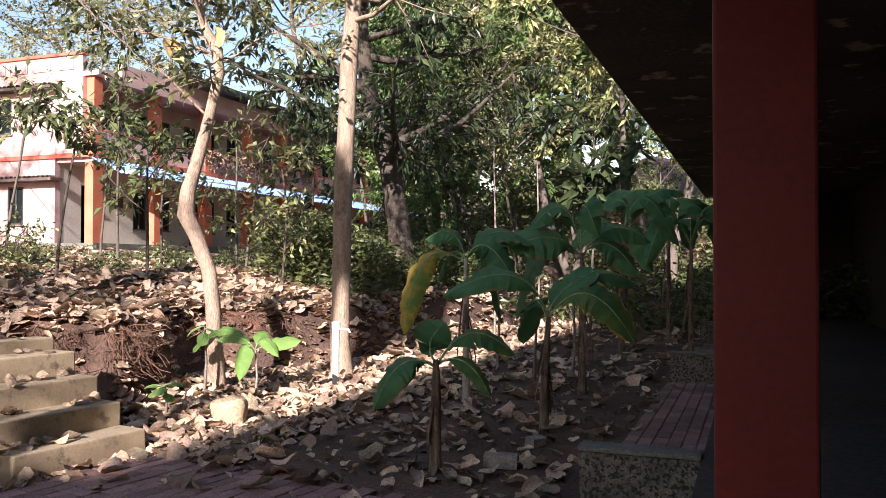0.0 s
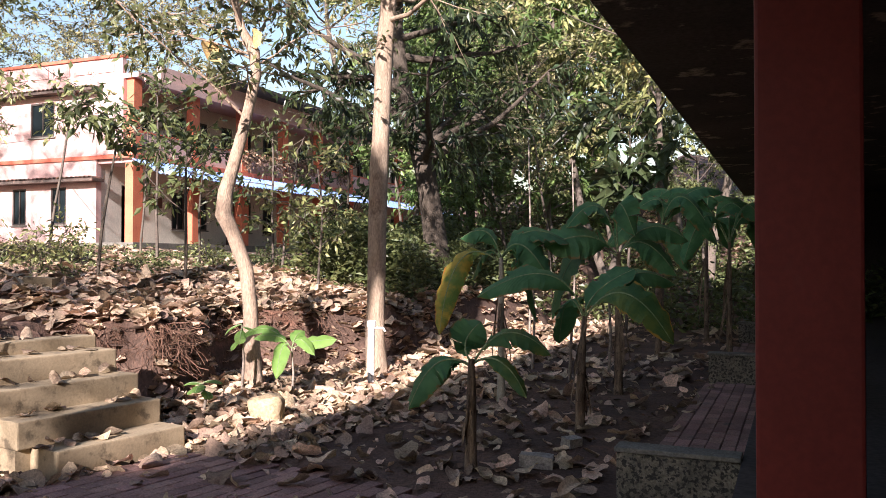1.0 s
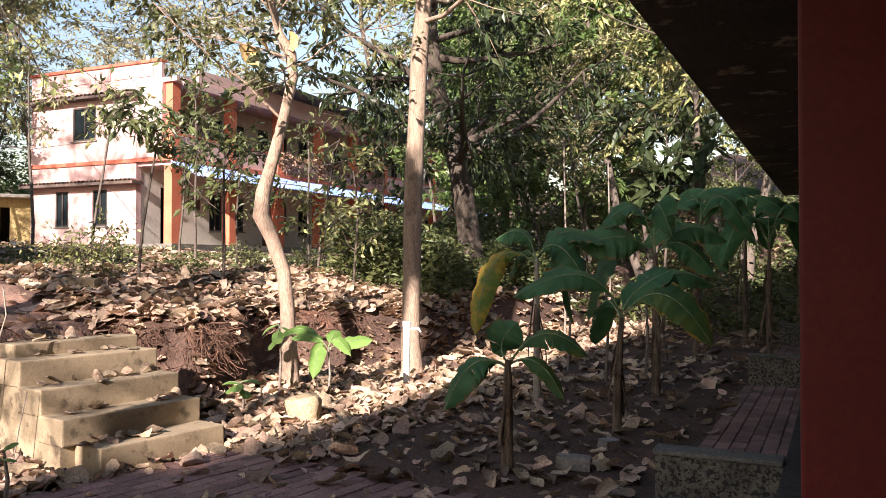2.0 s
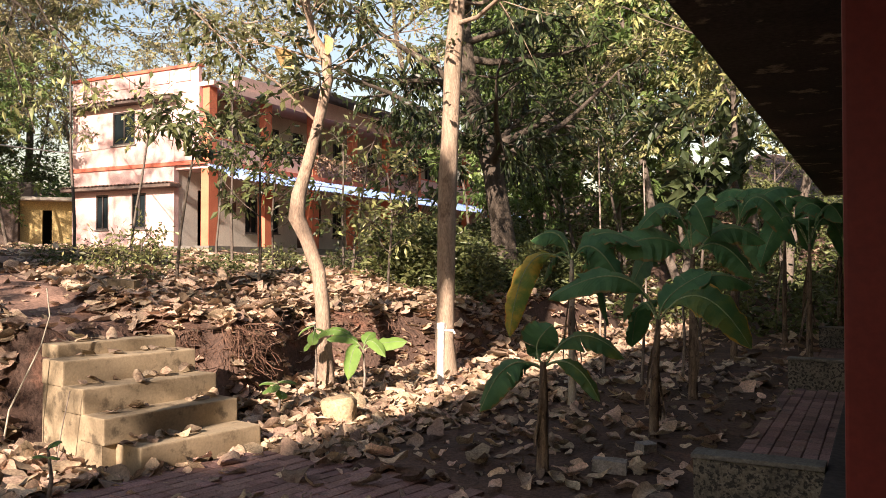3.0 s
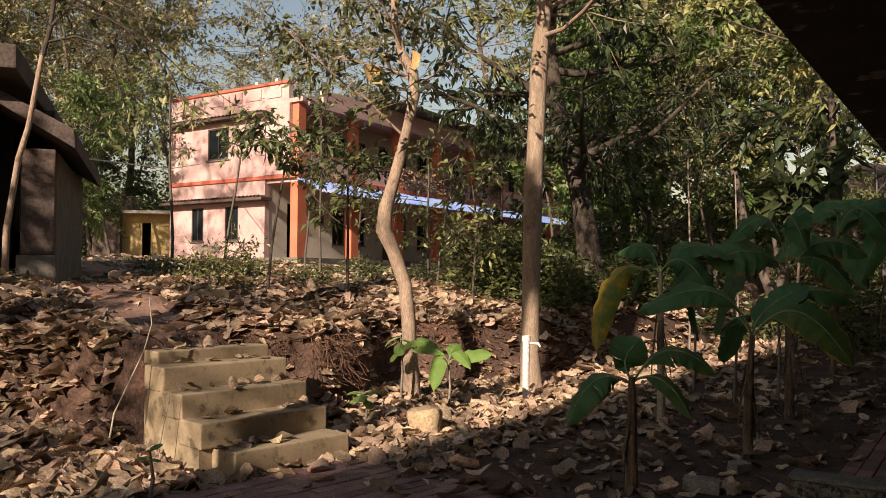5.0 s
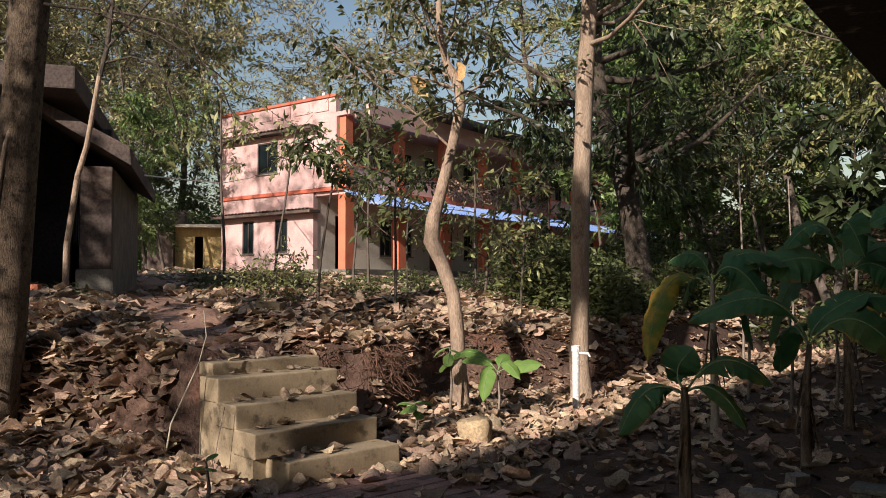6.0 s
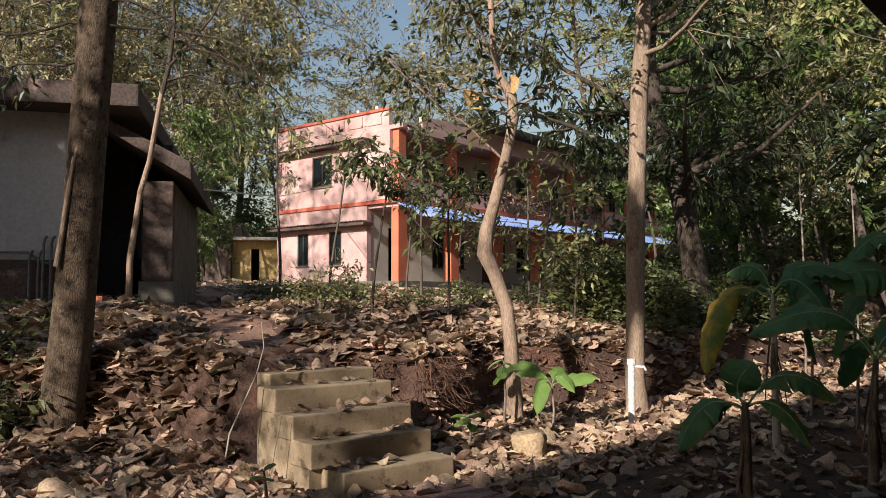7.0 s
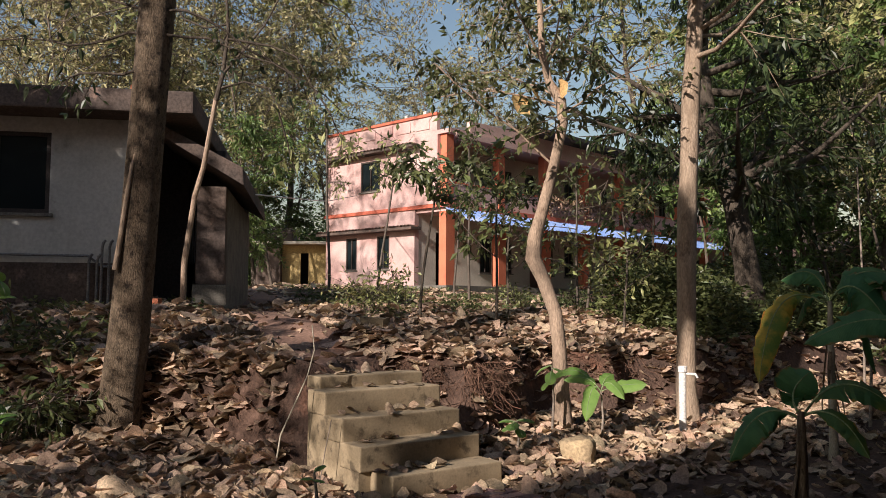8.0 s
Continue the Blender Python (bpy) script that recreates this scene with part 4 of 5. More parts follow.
V, F = scatter(27000, (-13.5, -0.9, -0.5, 13.0), 0.215, 31)
tagged(new("leaf_litter", quick_mesh("leaf_litter", V, F, LITTER, True)), "thick litter of curled brown teak leaves on soil", "fallen leaves", kind="stuff")
V, F = scatter(5200, (-9.2, -5.2, 1.0, 4.3), 0.25, 36)
tagged(new("leaf_litter", quick_mesh("leaf_litter", V, F, LITTER, True)), "deep drift of curled dry leaves beside the steps", "fallen leaves", kind="stuff")
V, F = scatter(1800, (-8.0, -6.0, 2.7, 4.2), 0.22, 37)
tagged(new("leaf_litter", quick_mesh("leaf_litter", V, F, LITTER, True)), "curled dry leaves caught on the steep bank by the steps", "fallen leaves", kind="stuff")
V, F = scatter(420, (-8.4, -4.6, 1.2, 4.0), 0.32, 41)
tagged(new("leaf_litter", quick_mesh("leaf_litter", V, F, LITTER, True)), "large curled dry leaves on top of the drift", "fallen leaves", kind="stuff")
V, F = scatter(16000, (-11.5, -0.9, -0.5, 12.0), 0.10, 35, CRUMBS)
tagged(new("leaf_fragments", quick_mesh("leaf_fragments", V, F, LITTER_DARK, True)), "small crumbled dark leaf fragments between the leaves", "fallen leaves", kind="stuff")
V, F = scatter(5000, (-26, -9, 3.0, 18), 0.24, 32)
tagged(new("leaf_litter", quick_mesh("leaf_litter", V, F, LITTER)), "scattered dry brown leaves on the upper ground", "fallen leaves", kind="stuff")


V, F = scatter(6500, (-9.5, -0.9, 13.0, 24.0), 0.26, 33)
tagged(new("leaf_litter", quick_mesh("leaf_litter", V, F, LITTER)), "dry brown leaves under the trees beyond the bananas", "fallen leaves", kind="stuff")


V, F = scatter(2600, (-9.0, 4.0, 24.0, 36.0), 0.42, 34)
tagged(new("leaf_litter", quick_mesh("leaf_litter", V, F, LITTER)), "sunlit dry leaves on the far slope", "fallen leaves", kind="stuff")


# ---------------------------------------------------------------- undergrowth
def undergrowth(count, area, height, leaf, seed, dens):
    r = rng_of(seed)
    P, D = [], []
    while len(P) < count:
        x, y = r.uniform(area[0], area[1]), r.uniform(area[2], area[3])
        if r.random() > dens(x, y):
            continue
        z = ground_z(x, y, False)
        h = height * (0.3 + 0.9 * max(0.0, 0.5 + noise.noise(Vector((x * 0.7, y * 0.7, 1.5)))))
        for _ in range(6):
            P.append((x + r.normal() * 0.08, y + r.normal() * 0.08, z + r.uniform(0, h)))
            D.append((r.normal(), r.normal(), r.uniform(-0.2, 1.2)))
    return leaves(np.array(P), np.array(D), leaf, leaf * 0.4, r, 0.2)


def grassy(x, y):
    e = bank_x(y) - x
    if e < 2.0 or path_distance(x, y) < 0.9:
        return 0
    return smooth(1.8, 3.6, e) * (1 - 0.8 * smooth(7.5, 10.5, e)) * (0.4 if y < 4.5 else 1.0) * (0.3 + 0.7 * smooth(-0.1, 0.25, noise.noise(Vector((x * 0.6, y * 0.6, 0)))))


V, F = undergrowth(27000, (-19.5, -6.8, 3.5, 19), 0.18, 0.09, 41, grassy)
tagged(new("undergrowth", quick_mesh("undergrowth", V, F, GRASS)), "low patchy green weeds on the upper ground", "undergrowth", kind="stuff")
V, F = undergrowth(34000, (-7.6, -3.4, 11.0, 19), 1.2, 0.13, 42, lambda x, y: 1.0 if bank_x(y) - x > 0.1 else 0)
tagged(new("undergrowth", quick_mesh("undergrowth", V, F, LEAF_MID)), "dense green thicket under the trees", "undergrowth", kind="stuff")
V, F = undergrowth(24000, (-9.0, 2.0, 17.0, 31), 1.2, 0.2, 43, lambda x, y: 0.25 + 0.75 * smooth(-0.1, 0.2, noise.noise(Vector((x * 0.4, y * 0.4, 2)))))
tagged(new("undergrowth", quick_mesh("undergrowth", V, F, LEAF_MID)), "patchy green shrubs on the far slope", "undergrowth", kind="stuff")
V, F = undergrowth(18000, (-46, -36, 19.0, 34), 5.0, 0.3, 44, lambda x, y: 1.0 if path_distance(x, y) > 1.5 and bank_x(y) - x > 30.5 else 0)
tagged(new("undergrowth", quick_mesh("undergrowth", V, F, LEAF_BUSH)), "tall green thicket at the end of the path", "undergrowth", kind="stuff")


# ---------------------------------------------------------------- banana plants and broad-leaved seedlings
def blade(length, width, rise, droop, fold, rng, stalk=0.16, seg=18, torn=0.25, side=0.0):
    """A broad leaf that springs from the origin along +x. Returns blade and rib as V, F, UV, RV, RF."""
    V, F, U, line = [], [], [], []
    x = z = y = 0.0
    a, b = radians(rise), 0.0
    tear = 0.0
    for i in range(seg + 1):
        s = i / seg
        line.append((x, y, z))
        x += math.cos(a) * math.cos(b) * length / seg
        y += math.cos(a) * math.sin(b) * length / seg
        z += math.sin(a) * length / seg
        a -= radians(droop) / seg * (0.4 + 1.2 * s)
        b += radians(side) / seg
    for i in range(seg):
        s0, s1 = i / seg, (i + 1) / seg
        if s1 <= stalk:
            continue
        if rng.random() < torn:
            tear = rng.normal() * 0.22
        for q in (-1, 1):
            ids = []
            for s, p in ((s0, line[i]), (s1, line[i + 1])):
                t = min(max((s - stalk) / (1 - stalk), 0.0), 1.0)
                w = width * 0.5 * min(1.0, 3.2 * t + 0.05) ** 0.6 * (max(0.0, 1 - t ** 5)) ** 0.6
                g = fold + tear * (1 if q > 0 else -0.7)
                m = (p[0], p[1] + q * w * 0.55 * math.cos(g * 0.5), p[2] + w * 0.55 * math.sin(-g * 0.5))
                o = (p[0], m[1] + q * w * 0.45 * math.cos(g * 1.4), m[2] - w * 0.45 * math.sin(g * 1.4))
                k = len(V)
                V += [p, m, o]
                U += [(0, t), (q * 0.55, t), (q, t)]
                ids.append(k)
            k, l = ids
            F += [(k, k + 1, l + 1, l), (k + 1, k + 2, l + 2, l + 1)]
    RV, RF = tube(line, [0.02 * (length ** 0.5) * (1 - 0.8 * i / seg) for i in range(seg + 1)], 5)
    return V, F, U, RV, RF


def add_blade(parent, origin, az, length, width, rise, droop, fold, rng, material, name="leaf", label="", **k):
    V, F, U, RV, RF = blade(length, width, rise, droop, fold, rng, **k)
    me = quick_mesh(name, V, F, material, True)
    uv = me.uv_layers.new(name="UVMap")
    idx = np.array(F).ravel()
    if len(uv.data) == len(idx):
        uv.data.foreach_set("uv", np.array(U, np.float32)[idx].ravel())
    lf = part(name, me, None, parent, label)
    lf.matrix_basis = Matrix.Translation(origin) @ pose(0, 0, 0, 0, 0, az)
    if name == "leaf":
        part("midrib", quick_mesh("midrib", RV, RF, RIB, True), None, lf)
    return lf


RIB = surf("leaf_rib", (0.19, 0.26, 0.11), (0.25, 0.30, 0.14), 5, 40, 0.5, 0.1)


def spine_leaf(parent, start, mid, tip, width, fold, tilt, rng, material, stalk=0.22, seg=18, torn=0.3, label="", rib=0.0085):
    """A broad leaf whose spine arches from start through mid to tip; the two halves hang by fold, the blade leans by tilt."""
    A, B, C = (np.array(p, float) for p in (start, mid, tip))
    K = 2 * B - 0.5 * (A + C)
    V, F, U, line = [], [], [], []
    tear, lat = [0.0, 0.0], np.array((1.0, 0.0, 0.0))
    rows = []
    for i in range(seg + 1):
        t = i / seg
        p = (1 - t) ** 2 * A + 2 * t * (1 - t) * K + t * t * C
        d = 2 * (1 - t) * (K - A) + 2 * t * (C - K)
        d /= np.linalg.norm(d) + 1e-9
        l0 = np.cross(d, (0, 0, 1))
        if np.linalg.norm(l0) > 0.2:
            lat = l0 / np.linalg.norm(l0)
        n = np.cross(lat, d)
        r = radians(tilt) * (-1 if lat @ VIEW_IN < 0 else 1)
        line.append(p)
        rows.append((t, p, lat * math.cos(r) + n * math.sin(r), n * math.cos(r) - lat * math.sin(r), d))
    for i in range(seg):
        if rows[i + 1][0] <= stalk:
            continue
        for q in (0, 1):
            if rng.random() < torn * 0.5:
                tear[q] = rng.normal() * 0.2
        for q in (-1, 1):
            ids = []
            for t, p, l, n, d in rows[i:i + 2]:
                s = min(max((t - stalk) / (1 - stalk), 0.0), 1.0)
                w = width * 0.5 * min(1.0, 3.4 * s + 0.05) ** 0.6 * max(0.0, 1 - s ** 4.5) ** 0.6
                g = fold + tear[(q + 1) // 2]
                e = g * 1.5 + 0.22 * math.sin(31 * s + q)
                m = p + (l * q * math.cos(g * 0.5) - n * math.sin(g * 0.5)) * w * 0.52
                o = m + (l * q * math.cos(e) - n * math.sin(e)) * w * 0.48 + d * w * 0.12
                ids.append(len(V))
                V += [p, m, o]
                U += [(0, s), (q * 0.55, s), (q, s)]
            k, b = ids
            F += [(k, k + 1, b + 1, b), (k + 1, k + 2, b + 2, b + 1)]
    me = quick_mesh("leaf", V, F, material, True)
    uv = me.uv_layers.new(name="UVMap")
    idx = np.array(F).ravel()
    if len(uv.data) == len(idx):
        uv.data.foreach_set("uv", np.array(U, np.float32)[idx].ravel())
    lf = part("leaf", me, None, parent, label)
    RV, RF = tube(line, [rib * (1.15 - 0.9 * i / seg) for i in range(seg + 1)], 6)
    part("midrib", quick_mesh("midrib", RV, RF, RIB, True), None, lf)
    return lf


ALONG, VIEW_IN = np.array((0.93, 0.36, 0.0)), np.array((-0.36, 0.93, 0.0))


def across(r, u, f):
    """Offsets along the row of plants, upwards and into the garden."""
    return ALONG * r + VIEW_IN * f + np.array((0, 0, u))


def arched_banana(x, y, height, spec, seed, label, stem=None, thick=0.045, lean=0.0):
    """spec: leaves as (mid, tip, depth, width, fold, tilt, material), mid and tip as (across, up) from the crown."""
    rng = rng_of(seed)
    b = thing("banana_plant", Matrix.Translation((x, y, ground_z(x, y) - 0.02)), label, "banana plant", "banana plants")
    top = across(lean, height, 0)
    pts = [across(lean * s * s, height * s, 0.02 * math.sin(5 * s)) for s in (0, 0.1, 0.3, 0.5, 0.7, 0.85, 1.0)]
    V, F = tube(pts, [thick * k for k in (1.3, 1.05, 0.95, 0.85, 0.75, 0.65, 0.5)], 10, bump=0.22, rng=rng)
    part("pseudostem", quick_mesh("pseudostem", V, F, stem or STEM, True), None, b)
    for k in range(7):
        a, h = rng.uniform(0, 360), height * rng.uniform(0.45, 0.95)
        add_blade(b, across(lean * (h / height) ** 2, h, 0), a, h * rng.uniform(0.3, 0.85), rng.uniform(0.03, 0.07), -72, 18, 0.9, rng, STEM, "dead_sheath", "dry brown hanging sheath", stalk=0.02, seg=8, torn=0.5)
    for mid, tip, f, wd, fold, tilt, mt in spec:
        st = top + across(0, rng.uniform(-0.06, 0.0), 0)
        spine_leaf(b, st, top + across(*mid, f * 0.5), top + across(*tip, f), wd * 1.25, fold, tilt, rng, mt)
    return b


def wild_spec(r, n, size):
    out = []
    for k in range(n):
        a = 2 * math.pi * (k * 0.382 + 0.1 * r.random())
        R, up = size * r.uniform(0.6, 1.05), r.uniform(-0.35, 0.75) * size
        c = math.cos(a)
        out.append(((0.5 * R * c, max(up, 0) * 0.5 + 0.4 * size), (R * c, up), R * math.sin(a), size * r.uniform(0.3, 0.42), 0.45, r.uniform(10, 45), BANANA))
    return out


G, Y, T = BANANA, BANANA_YEL, BANANA_TIP
arched_banana(-2.08, 5.2, 0.80, [((-0.24, -0.03), (-0.43, -0.34), -0.10, 0.23, 0.5, 35, G), ((-0.14, -0.03), (-0.25, -0.22), 0.08, 0.13, 0.5, 30, G), ((-0.04, 0.11), (0.07, 0.25), 0.12, 0.23, 0.15, 55, G),
                                 ((0.25, 0.18), (0.56, 0.02), 0.05, 0.22, 0.4, 35, T), ((0.20, -0.01), (0.38, -0.25), -0.12, 0.13, 0.5, 35, T)],
              51, "small banana plant with drooping green leaves and dry stem", thick=0.042)
arched_banana(-1.72, 6.82, 1.02, [((-0.34, 0.36), (-0.93, 0.16), -0.10, 0.27, 0.45, 40, G), ((0.13, 0.22), (0.46, 0.41), 0.10, 0.25, 0.35, 45, G), ((0.33, 0.20), (0.70, -0.22), -0.25, 0.32, 0.4, 40, T),
                                  ((0.42, 0.35), (0.86, 0.26), 0.35, 0.26, 0.45, 30, G), ((-0.12, 0.12), (-0.18, -0.28), 0.4, 0.3, 0.35, 20, G)],
              52, "banana plant with broad arching green leaves", thick=0.04, lean=0.04)
arched_banana(-2.84, 7.95, 1.52, [((-0.42, -0.02), (-0.64, -0.80), -0.15, 0.26, 0.35, 45, Y), ((-0.15, 0.27), (-0.43, 0.20), 0.1, 0.3, 0.5, 35, G), ((0.22, 0.13), (0.50, -0.24), -0.1, 0.44, 0.3, 50, G),
                                  ((-0.16, 0.06), (-0.30, -0.25), 0.2, 0.26, 0.4, 30, G), ((0.22, 0.0), (0.40, -0.72), 0.3, 0.36, 0.4, 40, G), ((0.3, 0.28), (0.75, 0.15), 0.3, 0.34, 0.4, 35, G)],
              53, "banana plant with pale stem and a yellowing leaf", STEM_PALE, thick=0.04)
arched_banana(-1.82, 8.95, 1.6, [((-0.22, 0.50), (-0.58, 0.26), -0.05, 0.32, 0.45, 40, G), ((-0.02, 0.52), (0.13, 0.16), -0.3, 0.3, 0.4, 40, G), ((-0.36, 0.17), (-0.84, 0.04), -0.3, 0.46, 0.4, 45, G),
                                 ((0.28, 0.10), (0.62, -0.26), -0.1, 0.38, 0.4, 40, G), ((-0.45, -0.02), (-0.72, -0.78), 0.2, 0.42, 0.35, 45, G), ((0.36, 0.28), (0.80, 0.12), 0.1, 0.34, 0.4, 35, G)],
              54, "tall banana plant with dark arching leaves", thick=0.044)
arched_banana(-1.95, 12.6, 1.8, [((0.05, 0.58), (-0.30, 0.48), 0.0, 0.36, 0.4, 40, G), ((0.32, 0.66), (0.85, -0.10), -0.2, 0.44, 0.4, 45, G), ((0.46, 0.70), (1.05, 0.74), 0.2, 0.34, 0.4, 35, G),
                                 ((0.20, 0.15), (0.42, -0.50), -0.2, 0.42, 0.4, 45, G), ((-0.32, 0.30), (-0.75, -0.12), 0.1, 0.42, 0.4, 40, G)],
              57, "tall banana plant with torn dark green leaves", thick=0.05)
for i, (x, y, h, z) in enumerate([(-0.95, 13.0, 1.8, 1.0), (-1.5, 15.2, 1.9, 1.1), (-0.7, 17.0, 1.9, 1.2)]):
    arched_banana(x, y, h, wild_spec(rng_of(60 + i), 5, z), 70 + i, "tall banana plant with torn dark green leaves", thick=0.046)


def seedling(x, y, stems, seed, label, material, size):
    rng = rng_of(seed)
    b = thing("seedling", Matrix.Translation((x, y, ground_z(x, y) - 0.02)), label, "seedling")
    top = max(h for h, *_ in stems)
    V, F = tube([(0, 0, 0), (0.01, 0.02, top * 0.5), (0, 0.0, top)], [0.016, 0.013, 0.008], 6)
    part("stem", quick_mesh("stem", V, F, BARK_GREY, True), None, b)
    for h, az, k, rise in stems:
        add_blade(b, (0, 0, h), az, size * k, size * k * 0.6, rise, 75, 0.3, rng, material, torn=0.0, seg=9, stalk=0.12)
    return b


def broad_seedling():
    b = thing("seedling", Matrix.Translation((-4.74, 6.92, ground_z(-4.74, 6.92) - 0.02)), "seedling with broad bright green leaves by a slender tree", "seedling")
    rng = rng_of(81)
    V, F = tube([(0, 0, 0), (0.01, 0.02, 0.3), (0, 0, 0.58)], [0.014, 0.012, 0.008], 6)
    part("stem", quick_mesh("stem", V, F, BARK_GREY, True), None, b)
    top = across(0, 0.56, 0)
    for mid, tip, f, wd, tilt in (((-0.16, 0.13), (-0.40, 0.10), 0.0, 0.16, 35), ((-0.08, 0.02), (-0.13, -0.30), -0.12, 0.2, 30), ((0.2, 0.07), (0.46, 0.09), 0.05, 0.19, 45),
                                  ((0.10, 0.10), (0.26, -0.06), -0.1, 0.15, 35), ((0.02, 0.12), (0.08, 0.16), 0.25, 0.14, 35), ((-0.3, 0.2), (-0.62, 0.05), 0.15, 0.13, 40)):
        spine_leaf(b, top, top + across(*mid, f * 0.5), top + across(*tip, f), wd, 0.3, tilt, rng, TEAK, torn=0.0, seg=10, stalk=0.2, rib=0.005)


broad_seedling()
seedling(-5.35, 6.9, [(0.75, 210, 1.0, -10), (0.7, 300, 1.0, -20), (0.72, 20, 0.8, 0), (0.6, 250, 0.8, -20)], 82, "seedling with small glossy green leaves on the bank", TEAK, 0.22)
seedling(-5.05, 5.95, [(0.3, 200, 1.0, 20), (0.3, 290, 1.1, 10), (0.32, 20, 1.0, 20), (0.25, 330, 0.9, 0), (0.28, 250, 0.9, 5)], 83, "low green seedling among dry leaves beside the steps", TEAK, 0.2)
seedling(-4.55, 3.2, [(0.3, 200, 1.0, 20), (0.35, 100, 1.0, 40), (0.3, 10, 0.8, 20)], 84, "small weed with green leaves beside the steps", TEAK, 0.12)
for i, (x, y, h, label) in enumerate([(-5.9, 1.55, 1.85, "tall thin sapling with few green leaves"), (-6.6, 1.1, 1.2, "thin sapling with few leaves among dry litter"),
                                      (-7.0, 1.9, 0.9, "small leafy sapling beside a thick trunk")]):
    r = rng_of(90 + i)
    seedling(x, y, [(h * r.uniform(0.35, 1.0), r.uniform(0, 360), r.uniform(0.7, 1.1), r.uniform(-30, 40)) for _ in range(10)], 95 + i, label, TEAK, 0.19)


# ---------------------------------------------------------------- small fixtures
def water_pipe():
    p = thing("standpipe", pose(-4.55, 8.25, 0), "white plastic standpipe with a small tap by a tree", "water pipe")
    V, F = tube([(0, 0, -0.1), (0, 0, 0.35), (0.0, 0.01, 0.74)], [0.043, 0.041, 0.043], 12)
    part("pipe", quick_mesh("pipe", V, F, WHITE, True), None, p)
    V, F = tube([(0, 0.01, 0.70), (0, 0.01, 0.765)], [0.052, 0.052], 12)
    part("collar", quick_mesh("collar", V, F, WHITE), None, p)
    V, F = tube([(0.03, 0.02, 0.68), (0.13, 0.06, 0.68), (0.15, 0.07, 0.64)], [0.016, 0.016, 0.014], 8)
    part("tap", quick_mesh("tap", V, F, WHITE, True), None, p)


def rough_block(name, m, size, material, label, category, seed, jag=0.12):
    r = rng_of(seed)
    bm = box(-size[0] / 2, size[0] / 2, -size[1] / 2, size[1] / 2, 0, size[2])
    bmesh.ops.subdivide_edges(bm, edges=bm.edges[:], cuts=3, use_grid_fill=True)
    for v in bm.verts:
        n = noise.noise_vector(v.co * (2.2 / max(size)) + Vector((seed, 0, 0)))
        v.co += n * jag * min(size)
    t = thing(name, m, label, category)
    ob = part("block", bm, material, t, bevel=0.0)
    ob.data.polygons.foreach_set("use_smooth", [jag > 0.2] * len(ob.data.polygons))
    return t


water_pipe()
rough_block("stone_post", pose(-4.32, 5.98, -0.04, 4, -8, 25), (0.25, 0.2, 0.29), STONE, "broken yellowish stone post stub among leaves", "stone", 3, 0.24)
rough_block("block", pose(-1.68, 5.42, 0.025, 0, 3, 12), (0.23, 0.12, 0.085), GREYBRICK, "pale grey cement block lying on the soil", "block", 5, 0.08)
rough_block("block", pose(-1.62, 6.15, 0.02, 5, 0, 60), (0.14, 0.1, 0.07), GREYBRICK, "broken grey cement block on the soil", "block", 6, 0.12)
rough_block("brick", pose(-10.22, 4.74, ground_z(-10.22, 4.74) + 0.03, 0, 0, 35), (0.15, 0.11, 0.18), BRICKRED, "orange fired brick standing by the porch", "brick", 7, 0.06)
rough_block("stone", pose(-7.6, 6.3, ground_z(-7.6, 6.3) + 0.02, 0, 5, 30), (0.3, 0.2, 0.13), CONCRETE, "grey building block among the dry leaves", "stone", 8, 0.15)


def line_thing(name, pts, r0, r1, material, label, category, n=7):
    b = np.array(pts[0], float)
    t = thing(name, Matrix.Translation(b), label, category)
    P = [np.array(p, float) - b for p in pts]
    V, F = tube(P, [r0 + (r1 - r0) * i / (len(P) - 1) for i in range(len(P))], n)
    part("stem", quick_mesh(name, V, F, material, True), None, t)
    return t


POLE = line_thing("pole", [(-10.35, 5.2, 1.2), (-10.33, 5.2, 2.0), (-10.18, 5.25, 2.9), (-10.05, 5.3, 3.3), (-9.98, 5.42, 4.25)], 0.045, 0.032, BARK_PALE, "pale leaning young trunk with dark forked limbs above", "young tree")
for pts, r0 in (([(-9.98, 5.42, 4.22), (-9.95, 5.5, 4.6), (-9.86, 5.52, 5.2), (-9.9, 5.5, 5.75), (-9.84, 5.5, 6.6)], 0.038),
                ([(-9.92, 5.5, 4.62), (-9.7, 5.72, 5.0), (-9.55, 5.9, 5.3), (-9.3, 6.1, 5.9)], 0.022),
                ([(-9.97, 5.46, 4.4), (-9.72, 5.7, 4.5), (-9.5, 5.95, 4.42), (-9.35, 6.1, 4.05)], 0.02),
                ([(-9.88, 5.51, 5.1), (-9.45, 5.95, 5.0), (-9.2, 6.2, 4.85), (-9.02, 6.4, 4.35)], 0.02),
                ([(-9.88, 5.51, 5.3), (-10.1, 5.3, 5.25), (-10.35, 5.1, 5.4), (-10.6, 4.9, 5.9)], 0.018)):
    b = np.array(POLE.matrix_basis.translation)
    V, F = tube([np.array(p) - b for p in pts], [r0 * (1 - 0.6 * i / (len(pts) - 1)) for i in range(len(pts))], 6)
    part("limb", quick_mesh("limb", V, F, BARK_BLACK, True), None, POLE, "dark bare limb")
